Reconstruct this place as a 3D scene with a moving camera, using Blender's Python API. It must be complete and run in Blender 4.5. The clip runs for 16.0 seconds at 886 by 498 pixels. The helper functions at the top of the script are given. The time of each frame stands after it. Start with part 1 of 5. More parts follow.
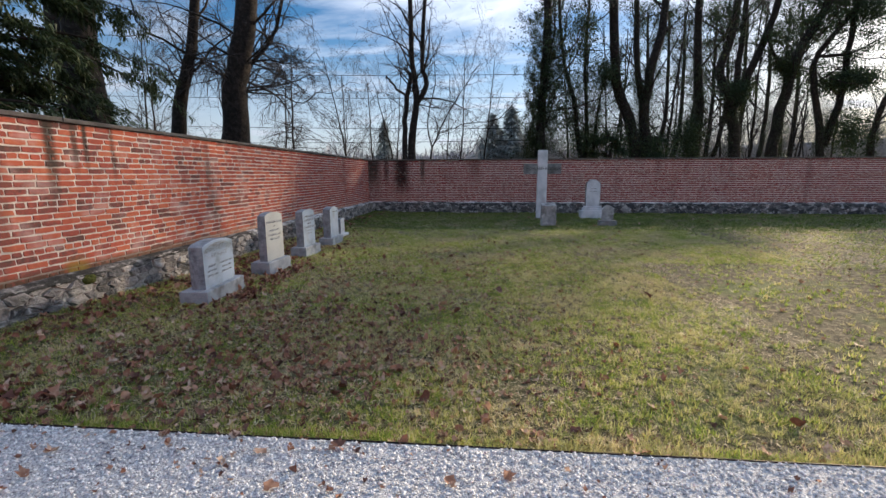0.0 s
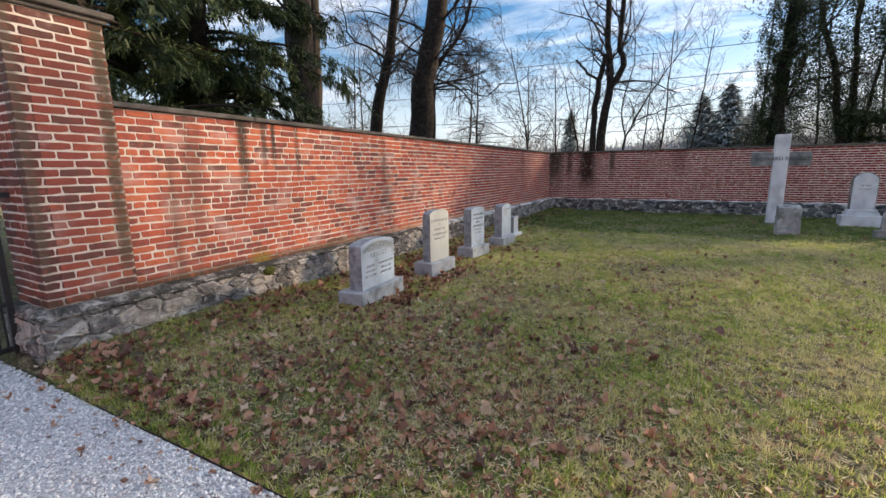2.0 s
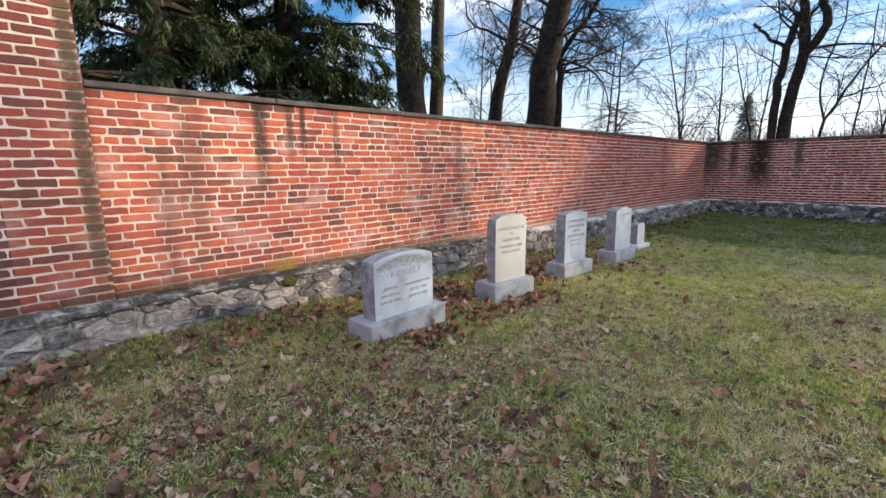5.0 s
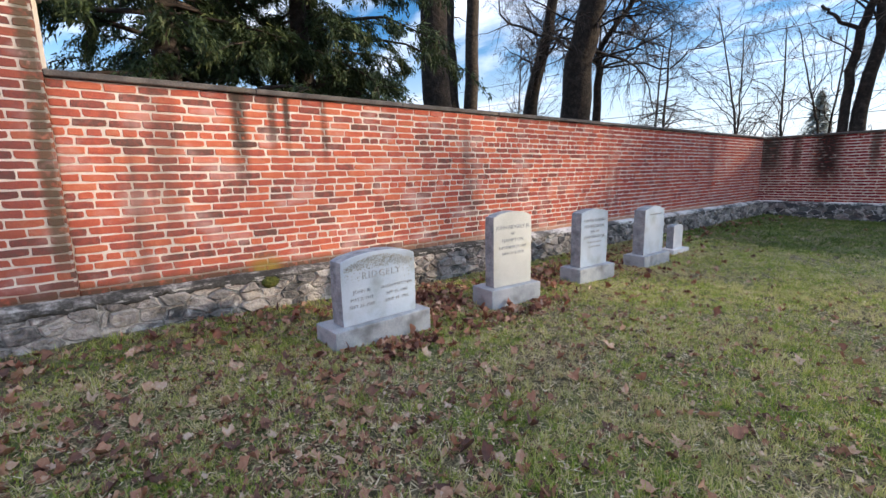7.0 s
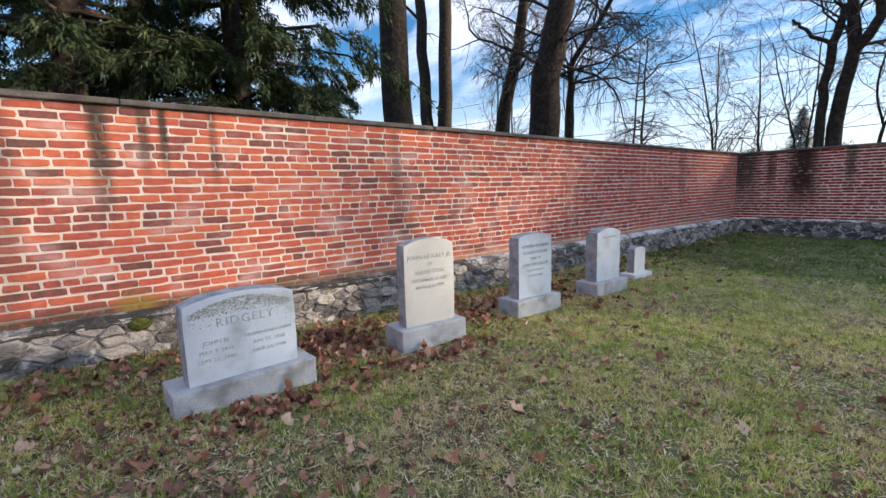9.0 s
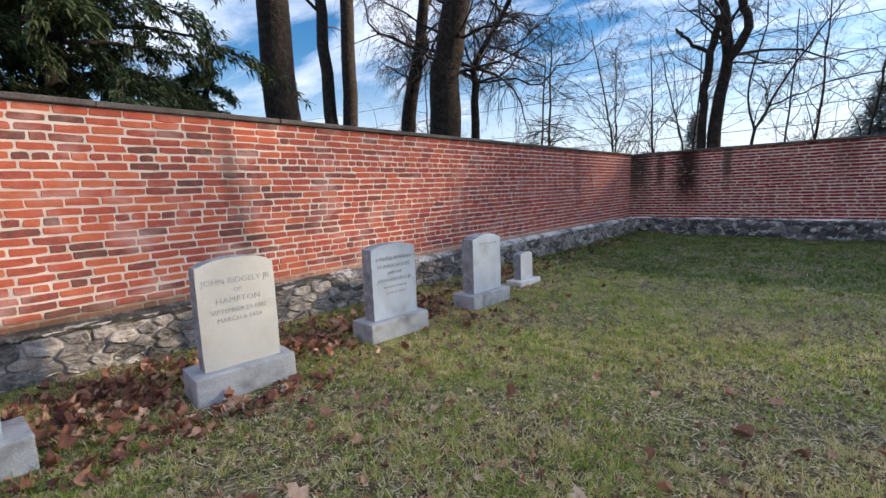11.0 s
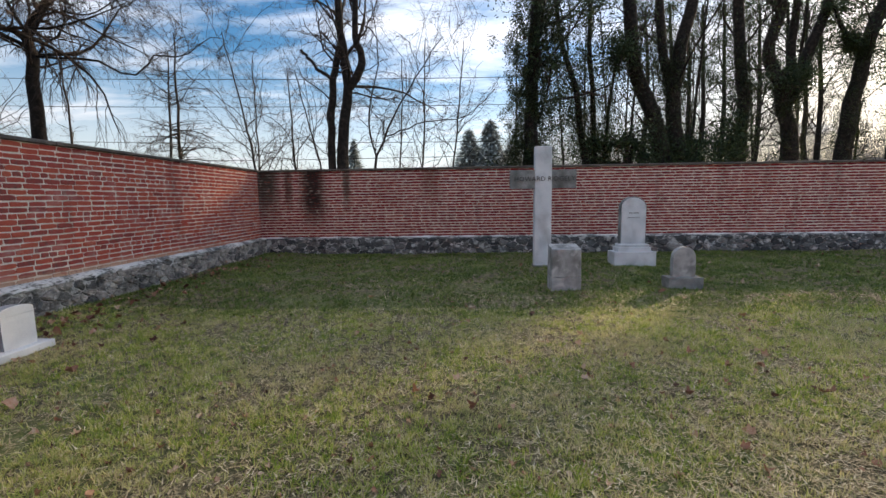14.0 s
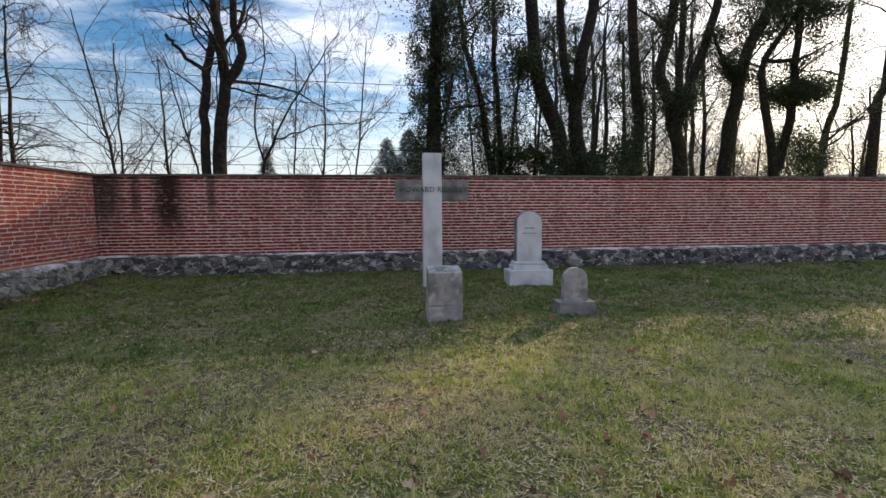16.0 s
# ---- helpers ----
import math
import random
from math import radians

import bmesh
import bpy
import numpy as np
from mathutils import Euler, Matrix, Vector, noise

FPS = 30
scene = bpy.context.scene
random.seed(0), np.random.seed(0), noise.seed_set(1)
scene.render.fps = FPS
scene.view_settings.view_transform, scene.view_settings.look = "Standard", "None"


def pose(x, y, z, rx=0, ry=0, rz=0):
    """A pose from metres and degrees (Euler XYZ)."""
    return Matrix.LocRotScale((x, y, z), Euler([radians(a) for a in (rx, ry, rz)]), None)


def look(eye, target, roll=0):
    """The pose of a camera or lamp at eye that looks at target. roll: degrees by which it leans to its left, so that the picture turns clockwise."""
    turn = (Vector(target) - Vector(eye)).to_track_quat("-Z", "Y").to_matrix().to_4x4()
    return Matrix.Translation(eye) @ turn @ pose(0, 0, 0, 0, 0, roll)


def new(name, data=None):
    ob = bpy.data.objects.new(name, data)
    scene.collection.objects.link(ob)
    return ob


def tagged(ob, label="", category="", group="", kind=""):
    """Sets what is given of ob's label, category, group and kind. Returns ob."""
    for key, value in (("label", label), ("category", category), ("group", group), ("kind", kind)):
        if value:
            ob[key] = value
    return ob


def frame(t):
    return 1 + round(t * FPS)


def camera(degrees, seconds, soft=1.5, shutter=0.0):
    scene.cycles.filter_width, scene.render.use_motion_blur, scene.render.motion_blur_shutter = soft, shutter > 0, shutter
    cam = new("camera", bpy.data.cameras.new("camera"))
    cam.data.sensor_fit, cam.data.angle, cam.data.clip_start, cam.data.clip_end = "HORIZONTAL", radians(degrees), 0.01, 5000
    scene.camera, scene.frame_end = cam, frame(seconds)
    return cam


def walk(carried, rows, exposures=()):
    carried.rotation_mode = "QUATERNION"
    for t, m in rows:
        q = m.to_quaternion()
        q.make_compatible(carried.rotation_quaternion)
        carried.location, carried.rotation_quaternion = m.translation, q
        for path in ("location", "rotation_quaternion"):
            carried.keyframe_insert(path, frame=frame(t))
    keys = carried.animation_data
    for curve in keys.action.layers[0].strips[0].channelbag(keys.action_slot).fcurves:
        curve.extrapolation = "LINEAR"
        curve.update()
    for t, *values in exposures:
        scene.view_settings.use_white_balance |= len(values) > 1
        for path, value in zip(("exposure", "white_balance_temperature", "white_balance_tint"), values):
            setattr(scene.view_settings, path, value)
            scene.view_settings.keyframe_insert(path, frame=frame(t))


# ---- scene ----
cam = camera(91.2, 16.0)
METRES, EYE, TILT, LEAN, TURN = 8.45, 1.50, 1.237, 2.785, 4.505
ROWS = [
    (0.0, 0.0, 0.0, 0.0, 0.5, -10.95, -2.6),
    (0.5, 0.0007, 0.0158, -0.0021, 5.91, -11.51, -2.59),
    (1.0, -0.0057, 0.0442, -0.0013, 12.06, -11.97, -2.41),
    (1.5, -0.0081, 0.0792, -0.0005, 18.58, -12.24, -1.88),
    (2.0, -0.01, 0.1165, -0.0026, 23.98, -12.56, -1.41),
    (2.5, -0.016, 0.1508, -0.003, 28.31, -12.74, -1.05),
    (3.0, -0.014, 0.1874, -0.0052, 31.79, -12.85, -0.75),
    (3.5, -0.0142, 0.2253, -0.0085, 34.28, -12.67, -0.74),
    (4.0, -0.0161, 0.2611, -0.0086, 37.13, -12.81, -0.64),
    (6.5, 0.0117, 0.3755, -0.0267, 47.36, -13.15, -0.08),
    (7.0, 0.0073, 0.3947, -0.03, 48.28, -12.62, 0.32),
    (7.5, 0.0017, 0.4204, -0.0272, 48.71, -11.85, 0.52),
    (8.0, 0.0055, 0.4476, -0.0268, 48.91, -11.17, 0.61),
    (10.5, 0.0237, 0.6002, -0.0327, 41.3, -10.15, 0.65),
    (11.0, 0.0248, 0.6277, -0.0322, 38.17, -10.33, 0.69),
    (11.5, 0.0362, 0.6561, -0.0326, 33.71, -10.33, 0.6),
    (12.0, 0.0469, 0.6851, -0.0345, 27.44, -10.34, 0.09),
    (12.5, 0.062, 0.7151, -0.0333, 19.81, -10.0, -0.65),
    (13.0, 0.0861, 0.7414, -0.0315, 11.4, -9.25, -1.39),
    (13.5, 0.107, 0.7694, -0.0321, 3.97, -8.43, -1.8),
    (14.0, 0.1274, 0.7991, -0.0304, -1.9, -7.68, -2.0),
    (14.5, 0.1548, 0.8271, -0.0281, -5.99, -7.15, -1.97),
    (15.0, 0.1772, 0.8607, -0.0296, -8.71, -6.91, -2.03),
    (15.5, 0.2005, 0.8903, -0.026, -10.48, -6.49, -2.27),
    (16.0, 0.2327, 0.9176, -0.0234, -11.59, -5.96, -2.67),
]
EXPOSURES = [(0.0, 0.84, 5950, 10), (1.5, 1.15, 6300, 10), (3.0, 1.50, 6450, 10), (7.0, 1.58, 6000, 10), (11.0, 1.35, 5950, 10), (13.0, 1.27, 6600, 10), (16.0, 1.16, 6600, 10)]
walk(cam, [(t, pose(4.553, 0, EYE, TILT, LEAN, TURN) @ pose(METRES * x, METRES * y, METRES * z, 90 + pitch, roll, yaw)) for t, x, y, z, yaw, pitch, roll in ROWS], EXPOSURES)

# ---- world and sun ----
SUN_AZ, SUN_EL = 44.0, 18.0          # degrees from +y towards +x, and above the horizon
world = bpy.data.worlds.new("world")
scene.world = world
world.use_nodes = True
wn = world.node_tree.nodes
wl = world.node_tree.links
wn.clear()
w_out = wn.new("ShaderNodeOutputWorld")
w_bg = wn.new("ShaderNodeBackground")
w_sky = wn.new("ShaderNodeTexSky")
w_sky.sky_type = "NISHITA"
w_sky.sun_disc = False
w_sky.sun_elevation = radians(SUN_EL)
w_sky.sun_rotation = radians(SUN_AZ)
w_sky.air_density, w_sky.dust_density, w_sky.ozone_density = 1.0, 0.6, 2.0
w_bg.inputs["Strength"].default_value = 0.102
# thin streaked winter cloud, laid on a flat layer high above
w_tc = wn.new("ShaderNodeTexCoord")
w_sep = wn.new("ShaderNodeSeparateXYZ")
w_up = wn.new("ShaderNodeMath"); w_up.operation = "ADD"; w_up.inputs[1].default_value = 0.12
w_up2 = wn.new("ShaderNodeMath"); w_up2.operation = "MAXIMUM"; w_up2.inputs[1].default_value = 0.05
w_div = wn.new("ShaderNodeVectorMath"); w_div.operation = "DIVIDE"
w_comb = wn.new("ShaderNodeCombineXYZ")
w_map = wn.new("ShaderNodeMapping")
w_map.inputs["Rotation"].default_value = (0, 0, radians(25))
w_map.inputs["Scale"].default_value = (0.75, 1.5, 0.0)
w_noise = wn.new("ShaderNodeTexNoise")
w_noise.inputs["Scale"].default_value = 1.25
w_noise.inputs["Detail"].default_value = 9.0
w_noise.inputs["Roughness"].default_value = 0.58
w_noise.inputs["Distortion"].default_value = 0.35
w_ramp = wn.new("ShaderNodeValToRGB")
w_ramp.color_ramp.elements[0].position, w_ramp.color_ramp.elements[1].position = 0.43, 0.67
w_ramp.color_ramp.elements[0].color, w_ramp.color_ramp.elements[1].color = (0, 0, 0, 1), (0.9, 0.9, 0.9, 1)
w_mix = wn.new("ShaderNodeMixRGB")
# cloud is brighter towards the zenith and round the veiled sun
w_zen = wn.new("ShaderNodeMath"); w_zen.operation = "MULTIPLY_ADD"; w_zen.use_clamp = False
w_zen.inputs[1].default_value, w_zen.inputs[2].default_value = 1.50, 0.68
w_dot = wn.new("ShaderNodeVectorMath"); w_dot.operation = "DOT_PRODUCT"
w_dot.inputs[1].default_value = (math.sin(radians(SUN_AZ)) * math.cos(radians(SUN_EL)), math.cos(radians(SUN_AZ)) * math.cos(radians(SUN_EL)), math.sin(radians(SUN_EL)))
w_glow = wn.new("ShaderNodeMapRange"); w_glow.interpolation_type = "SMOOTHSTEP"
w_glow.inputs["From Min"].default_value, w_glow.inputs["From Max"].default_value, w_glow.inputs["To Min"].default_value, w_glow.inputs["To Max"].default_value = -0.2, 1.0, 0.92, 1.25
w_mul = wn.new("ShaderNodeMath"); w_mul.operation = "MULTIPLY"
w_cloud = wn.new("ShaderNodeVectorMath"); w_cloud.operation = "SCALE"
w_cloud.inputs[0].default_value = (4.75, 4.85, 5.2)
wl.new(w_sep.outputs["Z"], w_zen.inputs[0])
wl.new(w_tc.outputs["Generated"], w_dot.inputs[0])
wl.new(w_dot.outputs["Value"], w_glow.inputs["Value"])
wl.new(w_zen.outputs[0], w_mul.inputs[0]); wl.new(w_glow.outputs["Result"], w_mul.inputs[1])
wl.new(w_mul.outputs[0], w_cloud.inputs["Scale"])
wl.new(w_cloud.outputs[0], w_mix.inputs["Color2"])
wl.new(w_tc.outputs["Generated"], w_sep.inputs[0])
wl.new(w_sep.outputs["Z"], w_up.inputs[0])
wl.new(w_up.outputs[0], w_up2.inputs[0])
for k in "XYZ":
    wl.new(w_up2.outputs[0], w_comb.inputs[k])
wl.new(w_tc.outputs["Generated"], w_div.inputs[0])
wl.new(w_comb.outputs[0], w_div.inputs[1])
wl.new(w_div.outputs[0], w_map.inputs[0])
wl.new(w_map.outputs[0], w_noise.inputs["Vector"])
wl.new(w_noise.outputs["Fac"], w_ramp.inputs[0])
# the low sky is veiled nearly white
w_veil = wn.new("ShaderNodeMapRange"); w_veil.interpolation_type = "SMOOTHSTEP"
w_veil.inputs["From Min"].default_value, w_veil.inputs["From Max"].default_value, w_veil.inputs["To Min"].default_value, w_veil.inputs["To Max"].default_value = 0.02, 0.30, 0.72, 0.0
w_most = wn.new("ShaderNodeMath"); w_most.operation = "MAXIMUM"
wl.new(w_sep.outputs["Z"], w_veil.inputs["Value"])
wl.new(w_veil.outputs["Result"], w_most.inputs[0]); wl.new(w_ramp.outputs[0], w_most.inputs[1])
wl.new(w_most.outputs[0], w_mix.inputs["Fac"])
w_deep = wn.new("ShaderNodeHueSaturation")
w_deep.inputs["Saturation"].default_value, w_deep.inputs["Value"].default_value = 1.35, 0.67
wl.new(w_sky.outputs[0], w_deep.inputs["Color"])
wl.new(w_deep.outputs[0], w_mix.inputs["Color1"])
wl.new(w_mix.outputs[0], w_bg.inputs["Color"])
wl.new(w_bg.outputs[0], w_out.inputs[0])

sun_data = bpy.data.lights.new("sun", "SUN")
sun_data.energy, sun_data.angle, sun_data.color = 4.8, radians(2.6), (1.0, 0.76, 0.50)
sun = new("sun", sun_data)
sun_way = Vector((math.sin(radians(SUN_AZ)) * math.cos(radians(SUN_EL)), math.cos(radians(SUN_AZ)) * math.cos(radians(SUN_EL)), math.sin(radians(SUN_EL))))
sun.matrix_world = look(sun_way * 60, (0, 0, 0))


# ---- materials ----
def surface(name, stops, scale=8.0, detail=6.0, rough=0.8, metal=0.0, bump=0.3, fine=60.0, fine_mix=0.35, depth=0.01,
            random_from="", random_mix=0.6, big=None, spec=0.3, through_light=0.0, second=None, streaks=()):
    """Procedural surface in world metres: a ramp driven by a coarse and a fine noise and, if wished, a random value per piece.
    big: (scale, low, high, colour, amount) stains of a third size. second: the same again."""
    m = bpy.data.materials.new(name)
    m.use_nodes = True
    n, l = m.node_tree.nodes, m.node_tree.links
    b = n["Principled BSDF"]
    geo = n.new("ShaderNodeNewGeometry")
    a = n.new("ShaderNodeTexNoise"); a.inputs["Scale"].default_value = scale; a.inputs["Detail"].default_value = detail
    f = n.new("ShaderNodeTexNoise"); f.inputs["Scale"].default_value = fine; f.inputs["Detail"].default_value = 4
    l.new(geo.outputs["Position"], a.inputs["Vector"])
    l.new(geo.outputs["Position"], f.inputs["Vector"])
    mix = n.new("ShaderNodeMath"); mix.operation = "MULTIPLY_ADD"
    mix.inputs[1].default_value = 1 - fine_mix
    fm = n.new("ShaderNodeMath"); fm.operation = "MULTIPLY"; fm.inputs[1].default_value = fine_mix
    l.new(f.outputs["Fac"], fm.inputs[0])
    l.new(a.outputs["Fac"], mix.inputs[0])
    l.new(fm.outputs[0], mix.inputs[2])
    value = mix.outputs[0]
    stretch = n.new("ShaderNodeMapRange")
    stretch.inputs["From Min"].default_value, stretch.inputs["From Max"].default_value = 0.3, 0.7
    l.new(value, stretch.inputs["Value"])
    value = stretch.outputs["Result"]
    if random_from:
        if random_from == "object":
            src = n.new("ShaderNodeObjectInfo").outputs["Random"]
        else:
            src = geo.outputs["Random Per Island"]
        blend = n.new("ShaderNodeMixRGB")
        blend.inputs["Fac"].default_value = random_mix
        l.new(value, blend.inputs["Color1"]); l.new(src, blend.inputs["Color2"])
        value = blend.outputs[0]
    ramp = n.new("ShaderNodeValToRGB")
    els = ramp.color_ramp.elements
    while len(els) < len(stops):
        els.new(0.5)
    for e, (p, c) in zip(els, stops):
        e.position, e.color = p, (*c, 1)
    l.new(value, ramp.inputs[0])
    colour = ramp.outputs[0]
    for stain in (big, second):
        if stain:
            s, low, high, c, amount = stain[:5]
            g = n.new("ShaderNodeTexNoise"); g.inputs["Scale"].default_value = s; g.inputs["Detail"].default_value = 5
            mp = n.new("ShaderNodeMapping"); mp.inputs["Scale"].default_value = stain[5] if len(stain) > 5 else (1, 1, 1)
            mp.inputs["Location"].default_value = (s * 3.1, 1.7, 5.3)
            l.new(geo.outputs["Position"], mp.inputs[0]); l.new(mp.outputs[0], g.inputs["Vector"])
            r = n.new("ShaderNodeMapRange")
            r.inputs["From Min"].default_value, r.inputs["From Max"].default_value, r.inputs["To Max"].default_value = low, high, amount
            l.new(g.outputs["Fac"], r.inputs["Value"])
            k = n.new("ShaderNodeMixRGB"); k.inputs["Color2"].default_value = (*c, 1)
            l.new(r.outputs["Result"], k.inputs["Fac"]); l.new(colour, k.inputs["Color1"])
            colour = k.outputs[0]
    for axis, along, wide, z0, z1, other, c, amount in streaks:
        # run-down dirt and painted shade: a band of given width on the wall where the other axis lies near its face
        sep = n.new("ShaderNodeSeparateXYZ"); l.new(geo.outputs["Position"], sep.inputs[0])
        wob = n.new("ShaderNodeMath"); wob.operation = "MULTIPLY_ADD"; wob.inputs[1].default_value = 0.35 * wide
        l.new(a.outputs["Fac"], wob.inputs[0]); l.new(sep.outputs[axis], wob.inputs[2])
        near = n.new("ShaderNodeMath"); near.operation = "COMPARE"; near.inputs[1].default_value, near.inputs[2].default_value = other, 0.12
        l.new(sep.outputs["X" if axis == "Y" else "Y"], near.inputs[0])
        gap = n.new("ShaderNodeMath"); gap.operation = "SUBTRACT"; gap.inputs[1].default_value = along + 0.17 * wide
        gab = n.new("ShaderNodeMath"); gab.operation = "ABSOLUTE"
        l.new(wob.outputs[0], gap.inputs[0]); l.new(gap.outputs[0], gab.inputs[0])
        side = n.new("ShaderNodeMapRange"); side.interpolation_type = "SMOOTHSTEP"
        side.inputs["From Min"].default_value, side.inputs["From Max"].default_value, side.inputs["To Min"].default_value, side.inputs["To Max"].default_value = 0.2 * wide, wide, amount, 0.0
        l.new(gab.outputs[0], side.inputs["Value"])
        high = n.new("ShaderNodeMapRange"); high.interpolation_type = "SMOOTHSTEP"
        high.inputs["From Min"].default_value, high.inputs["From Max"].default_value = z0, z1
        l.new(sep.outputs["Z"], high.inputs["Value"])
        p1 = n.new("ShaderNodeMath"); p1.operation = "MULTIPLY"; l.new(side.outputs[0], p1.inputs[0]); l.new(high.outputs[0], p1.inputs[1])
        p2 = n.new("ShaderNodeMath"); p2.operation = "MULTIPLY"; l.new(p1.outputs[0], p2.inputs[0]); l.new(near.outputs[0], p2.inputs[1])
        patch = n.new("ShaderNodeMapRange"); patch.inputs["From Min"].default_value, patch.inputs["From Max"].default_value = 0.22, 0.48
        l.new(a.outputs["Fac"], patch.inputs["Value"])
        p3 = n.new("ShaderNodeMath"); p3.operation = "MULTIPLY"; l.new(p2.outputs[0], p3.inputs[0]); l.new(patch.outputs[0], p3.inputs[1])
        k = n.new("ShaderNodeMixRGB"); k.inputs["Color2"].default_value = (*c, 1)
        l.new(p3.outputs[0], k.inputs["Fac"]); l.new(colour, k.inputs["Color1"])
        colour = k.outputs[0]
    l.new(colour, b.inputs["Base Color"])
    b.inputs["Roughness"].default_value, b.inputs["Metallic"].default_value = rough, metal
    b.inputs["Specular IOR Level"].default_value = spec
    if bump:
        bp = n.new("ShaderNodeBump"); bp.inputs["Strength"].default_value = bump; bp.inputs["Distance"].default_value = depth
        l.new(mix.outputs[0], bp.inputs["Height"]); l.new(bp.outputs[0], b.inputs["Normal"])
    if through_light:
        t = n.new("ShaderNodeBsdfTranslucent")
        ms = n.new("ShaderNodeMixShader"); ms.inputs[0].default_value = through_light
        l.new(colour, t.inputs["Color"])
        l.new(b.outputs[0], ms.inputs[1]); l.new(t.outputs[0], ms.inputs[2])
        l.new(ms.outputs[0], n["Material Output"].inputs["Surface"])
    return m


BRICK_STOPS = [(0.0, (0.12, 0.075, 0.062)), (0.20, (0.18, 0.088, 0.070)), (0.33, (0.34, 0.100, 0.076)), (0.55, (0.54, 0.130, 0.076)), (0.8, (0.61, 0.178, 0.092)), (1.0, (0.62, 0.27, 0.16))]
BRICK_BIG = (2.2, 0.53, 0.67, (0.66, 0.44, 0.39), 0.55, (1, 1, 1.6))
BRICK_DIRT = (0.9, 0.60, 0.72, (0.075, 0.060, 0.052), 0.55, (2.2, 2.2, 0.35))
DIRT = (0.055, 0.048, 0.038)
STREAKS = [("Y", 4.33, 0.10, 1.05, 1.75, 0.0, DIRT, 0.9), ("Y", 4.62, 0.06, 1.35, 1.9, 0.0, DIRT, 0.8), ("Y", 4.76, 0.05, 1.40, 1.9, 0.0, DIRT, 0.9), ("Y", 5.13, 0.05, 1.3, 1.7, 0.0, DIRT, 0.6),
           ("Y", 2.99, 0.09, 0.3, 1.0, 0.06, (0.10, 0.085, 0.055), 0.85), ("Y", 2.41, 0.06, 0.3, 1.0, 0.06, (0.13, 0.10, 0.07), 0.7), ("X", 0.18, 0.45, 0.5, 1.7, 17.63, DIRT, 0.95), ("X", 1.34, 0.46, 0.45, 1.35, 17.63, (0.040, 0.024, 0.02), 1.0), ("X", 0.72, 0.16, 0.9, 1.6, 17.63, (0.06, 0.03, 0.025), 0.8),
           ("X", 2.2, 0.15, 0.9, 1.7, 17.63, DIRT, 0.8), ("X", 4.3, 0.35, 0.8, 2.1, 17.63, (0.12, 0.03, 0.02), 0.6), ("X", 20.0, 0.5, 0.8, 2.1, 17.63, DIRT, 0.6), ("Y", 4.4, 5.0, 0.57, 0.45, 0.0, (0.11, 0.070, 0.045), 0.95), ("Y", 11.5, 7.0, 0.56, 0.44, 0.0, (0.58, 0.44, 0.31), 0.7), ("Y", 4.45, 0.20, 0.66, 0.46, 0.0, (0.30, 0.22, 0.04), 0.8)]
# crimson on the north wall and the dark south pier face are painted shade
GRIME_AND_SHADE = [("Y", 14.5, 8.5, -1.0, 0.2, 0.0, (0.36, 0.055, 0.050), 0.60), ("Y", 2.5, 0.8, -1.0, 0.3, 0.06, (0.17, 0.062, 0.055), 0.55), ("Y", 2.7, 1.2, 1.8, 2.8, 0.06, (0.10, 0.055, 0.045), 0.6), ("X", -0.2, 1.6, -1.0, 0.3, 2.382, (0.10, 0.05, 0.045), 0.75),
             ("X", 12.0, 60.0, -1.0, 0.2, 17.63, (0.205, 0.017, 0.027), 0.88)]       # the pier's front is grimy, the far west brick redder
M_BRICK = surface("fired red brick", BRICK_STOPS, 18, 7, 0.9, bump=0.8, fine=110, fine_mix=0.45, depth=0.005, random_from="object", random_mix=0.64, big=BRICK_BIG, second=BRICK_DIRT, spec=0.2, streaks=GRIME_AND_SHADE + STREAKS)
M_BRICKS = surface("fired red brick, run", BRICK_STOPS, 18, 7, 0.9, bump=0.8, fine=110, fine_mix=0.45, depth=0.005, random_from="island", random_mix=0.64, big=BRICK_BIG, second=BRICK_DIRT, spec=0.2, streaks=GRIME_AND_SHADE + STREAKS)
M_MORTAR = surface("lime mortar", [(0.0, (0.58, 0.47, 0.41)), (0.5, (0.78, 0.69, 0.59)), (1.0, (0.86, 0.80, 0.72))], 6, 6, 0.95, bump=0.6, fine=180, depth=0.004, big=(0.9, 0.58, 0.78, (0.32, 0.27, 0.24), 0.45), second=(0.9, 0.60, 0.72, (0.13, 0.11, 0.09), 0.5, (2.2, 2.2, 0.35)), streaks=STREAKS)
M_RUBBLE = surface("weathered fieldstone", [(0.0, (0.035, 0.035, 0.036)), (0.25, (0.13, 0.125, 0.12)), (0.48, (0.29, 0.265, 0.24)), (0.75, (0.46, 0.42, 0.37)), (1.0, (0.70, 0.67, 0.63))], 16, 9, 0.9, bump=1.0, fine=48, depth=0.03, random_from="object", random_mix=0.56, big=(3.0, 0.54, 0.66, (0.06, 0.06, 0.055), 0.7), second=(7.0, 0.60, 0.68, (0.66, 0.63, 0.58), 0.7))
M_RUBBLE_DARK = surface("dark weathered fieldstone", [(0.0, (0.028, 0.030, 0.033)), (0.4, (0.075, 0.077, 0.08)), (0.7, (0.16, 0.158, 0.155)), (0.9, (0.30, 0.29, 0.28)), (1.0, (0.52, 0.51, 0.49))], 8, 8, 0.9, bump=1.0, fine=45, depth=0.03, random_from="object", random_mix=0.62, big=(5.0, 0.54, 0.62, (0.56, 0.55, 0.53), 0.85))
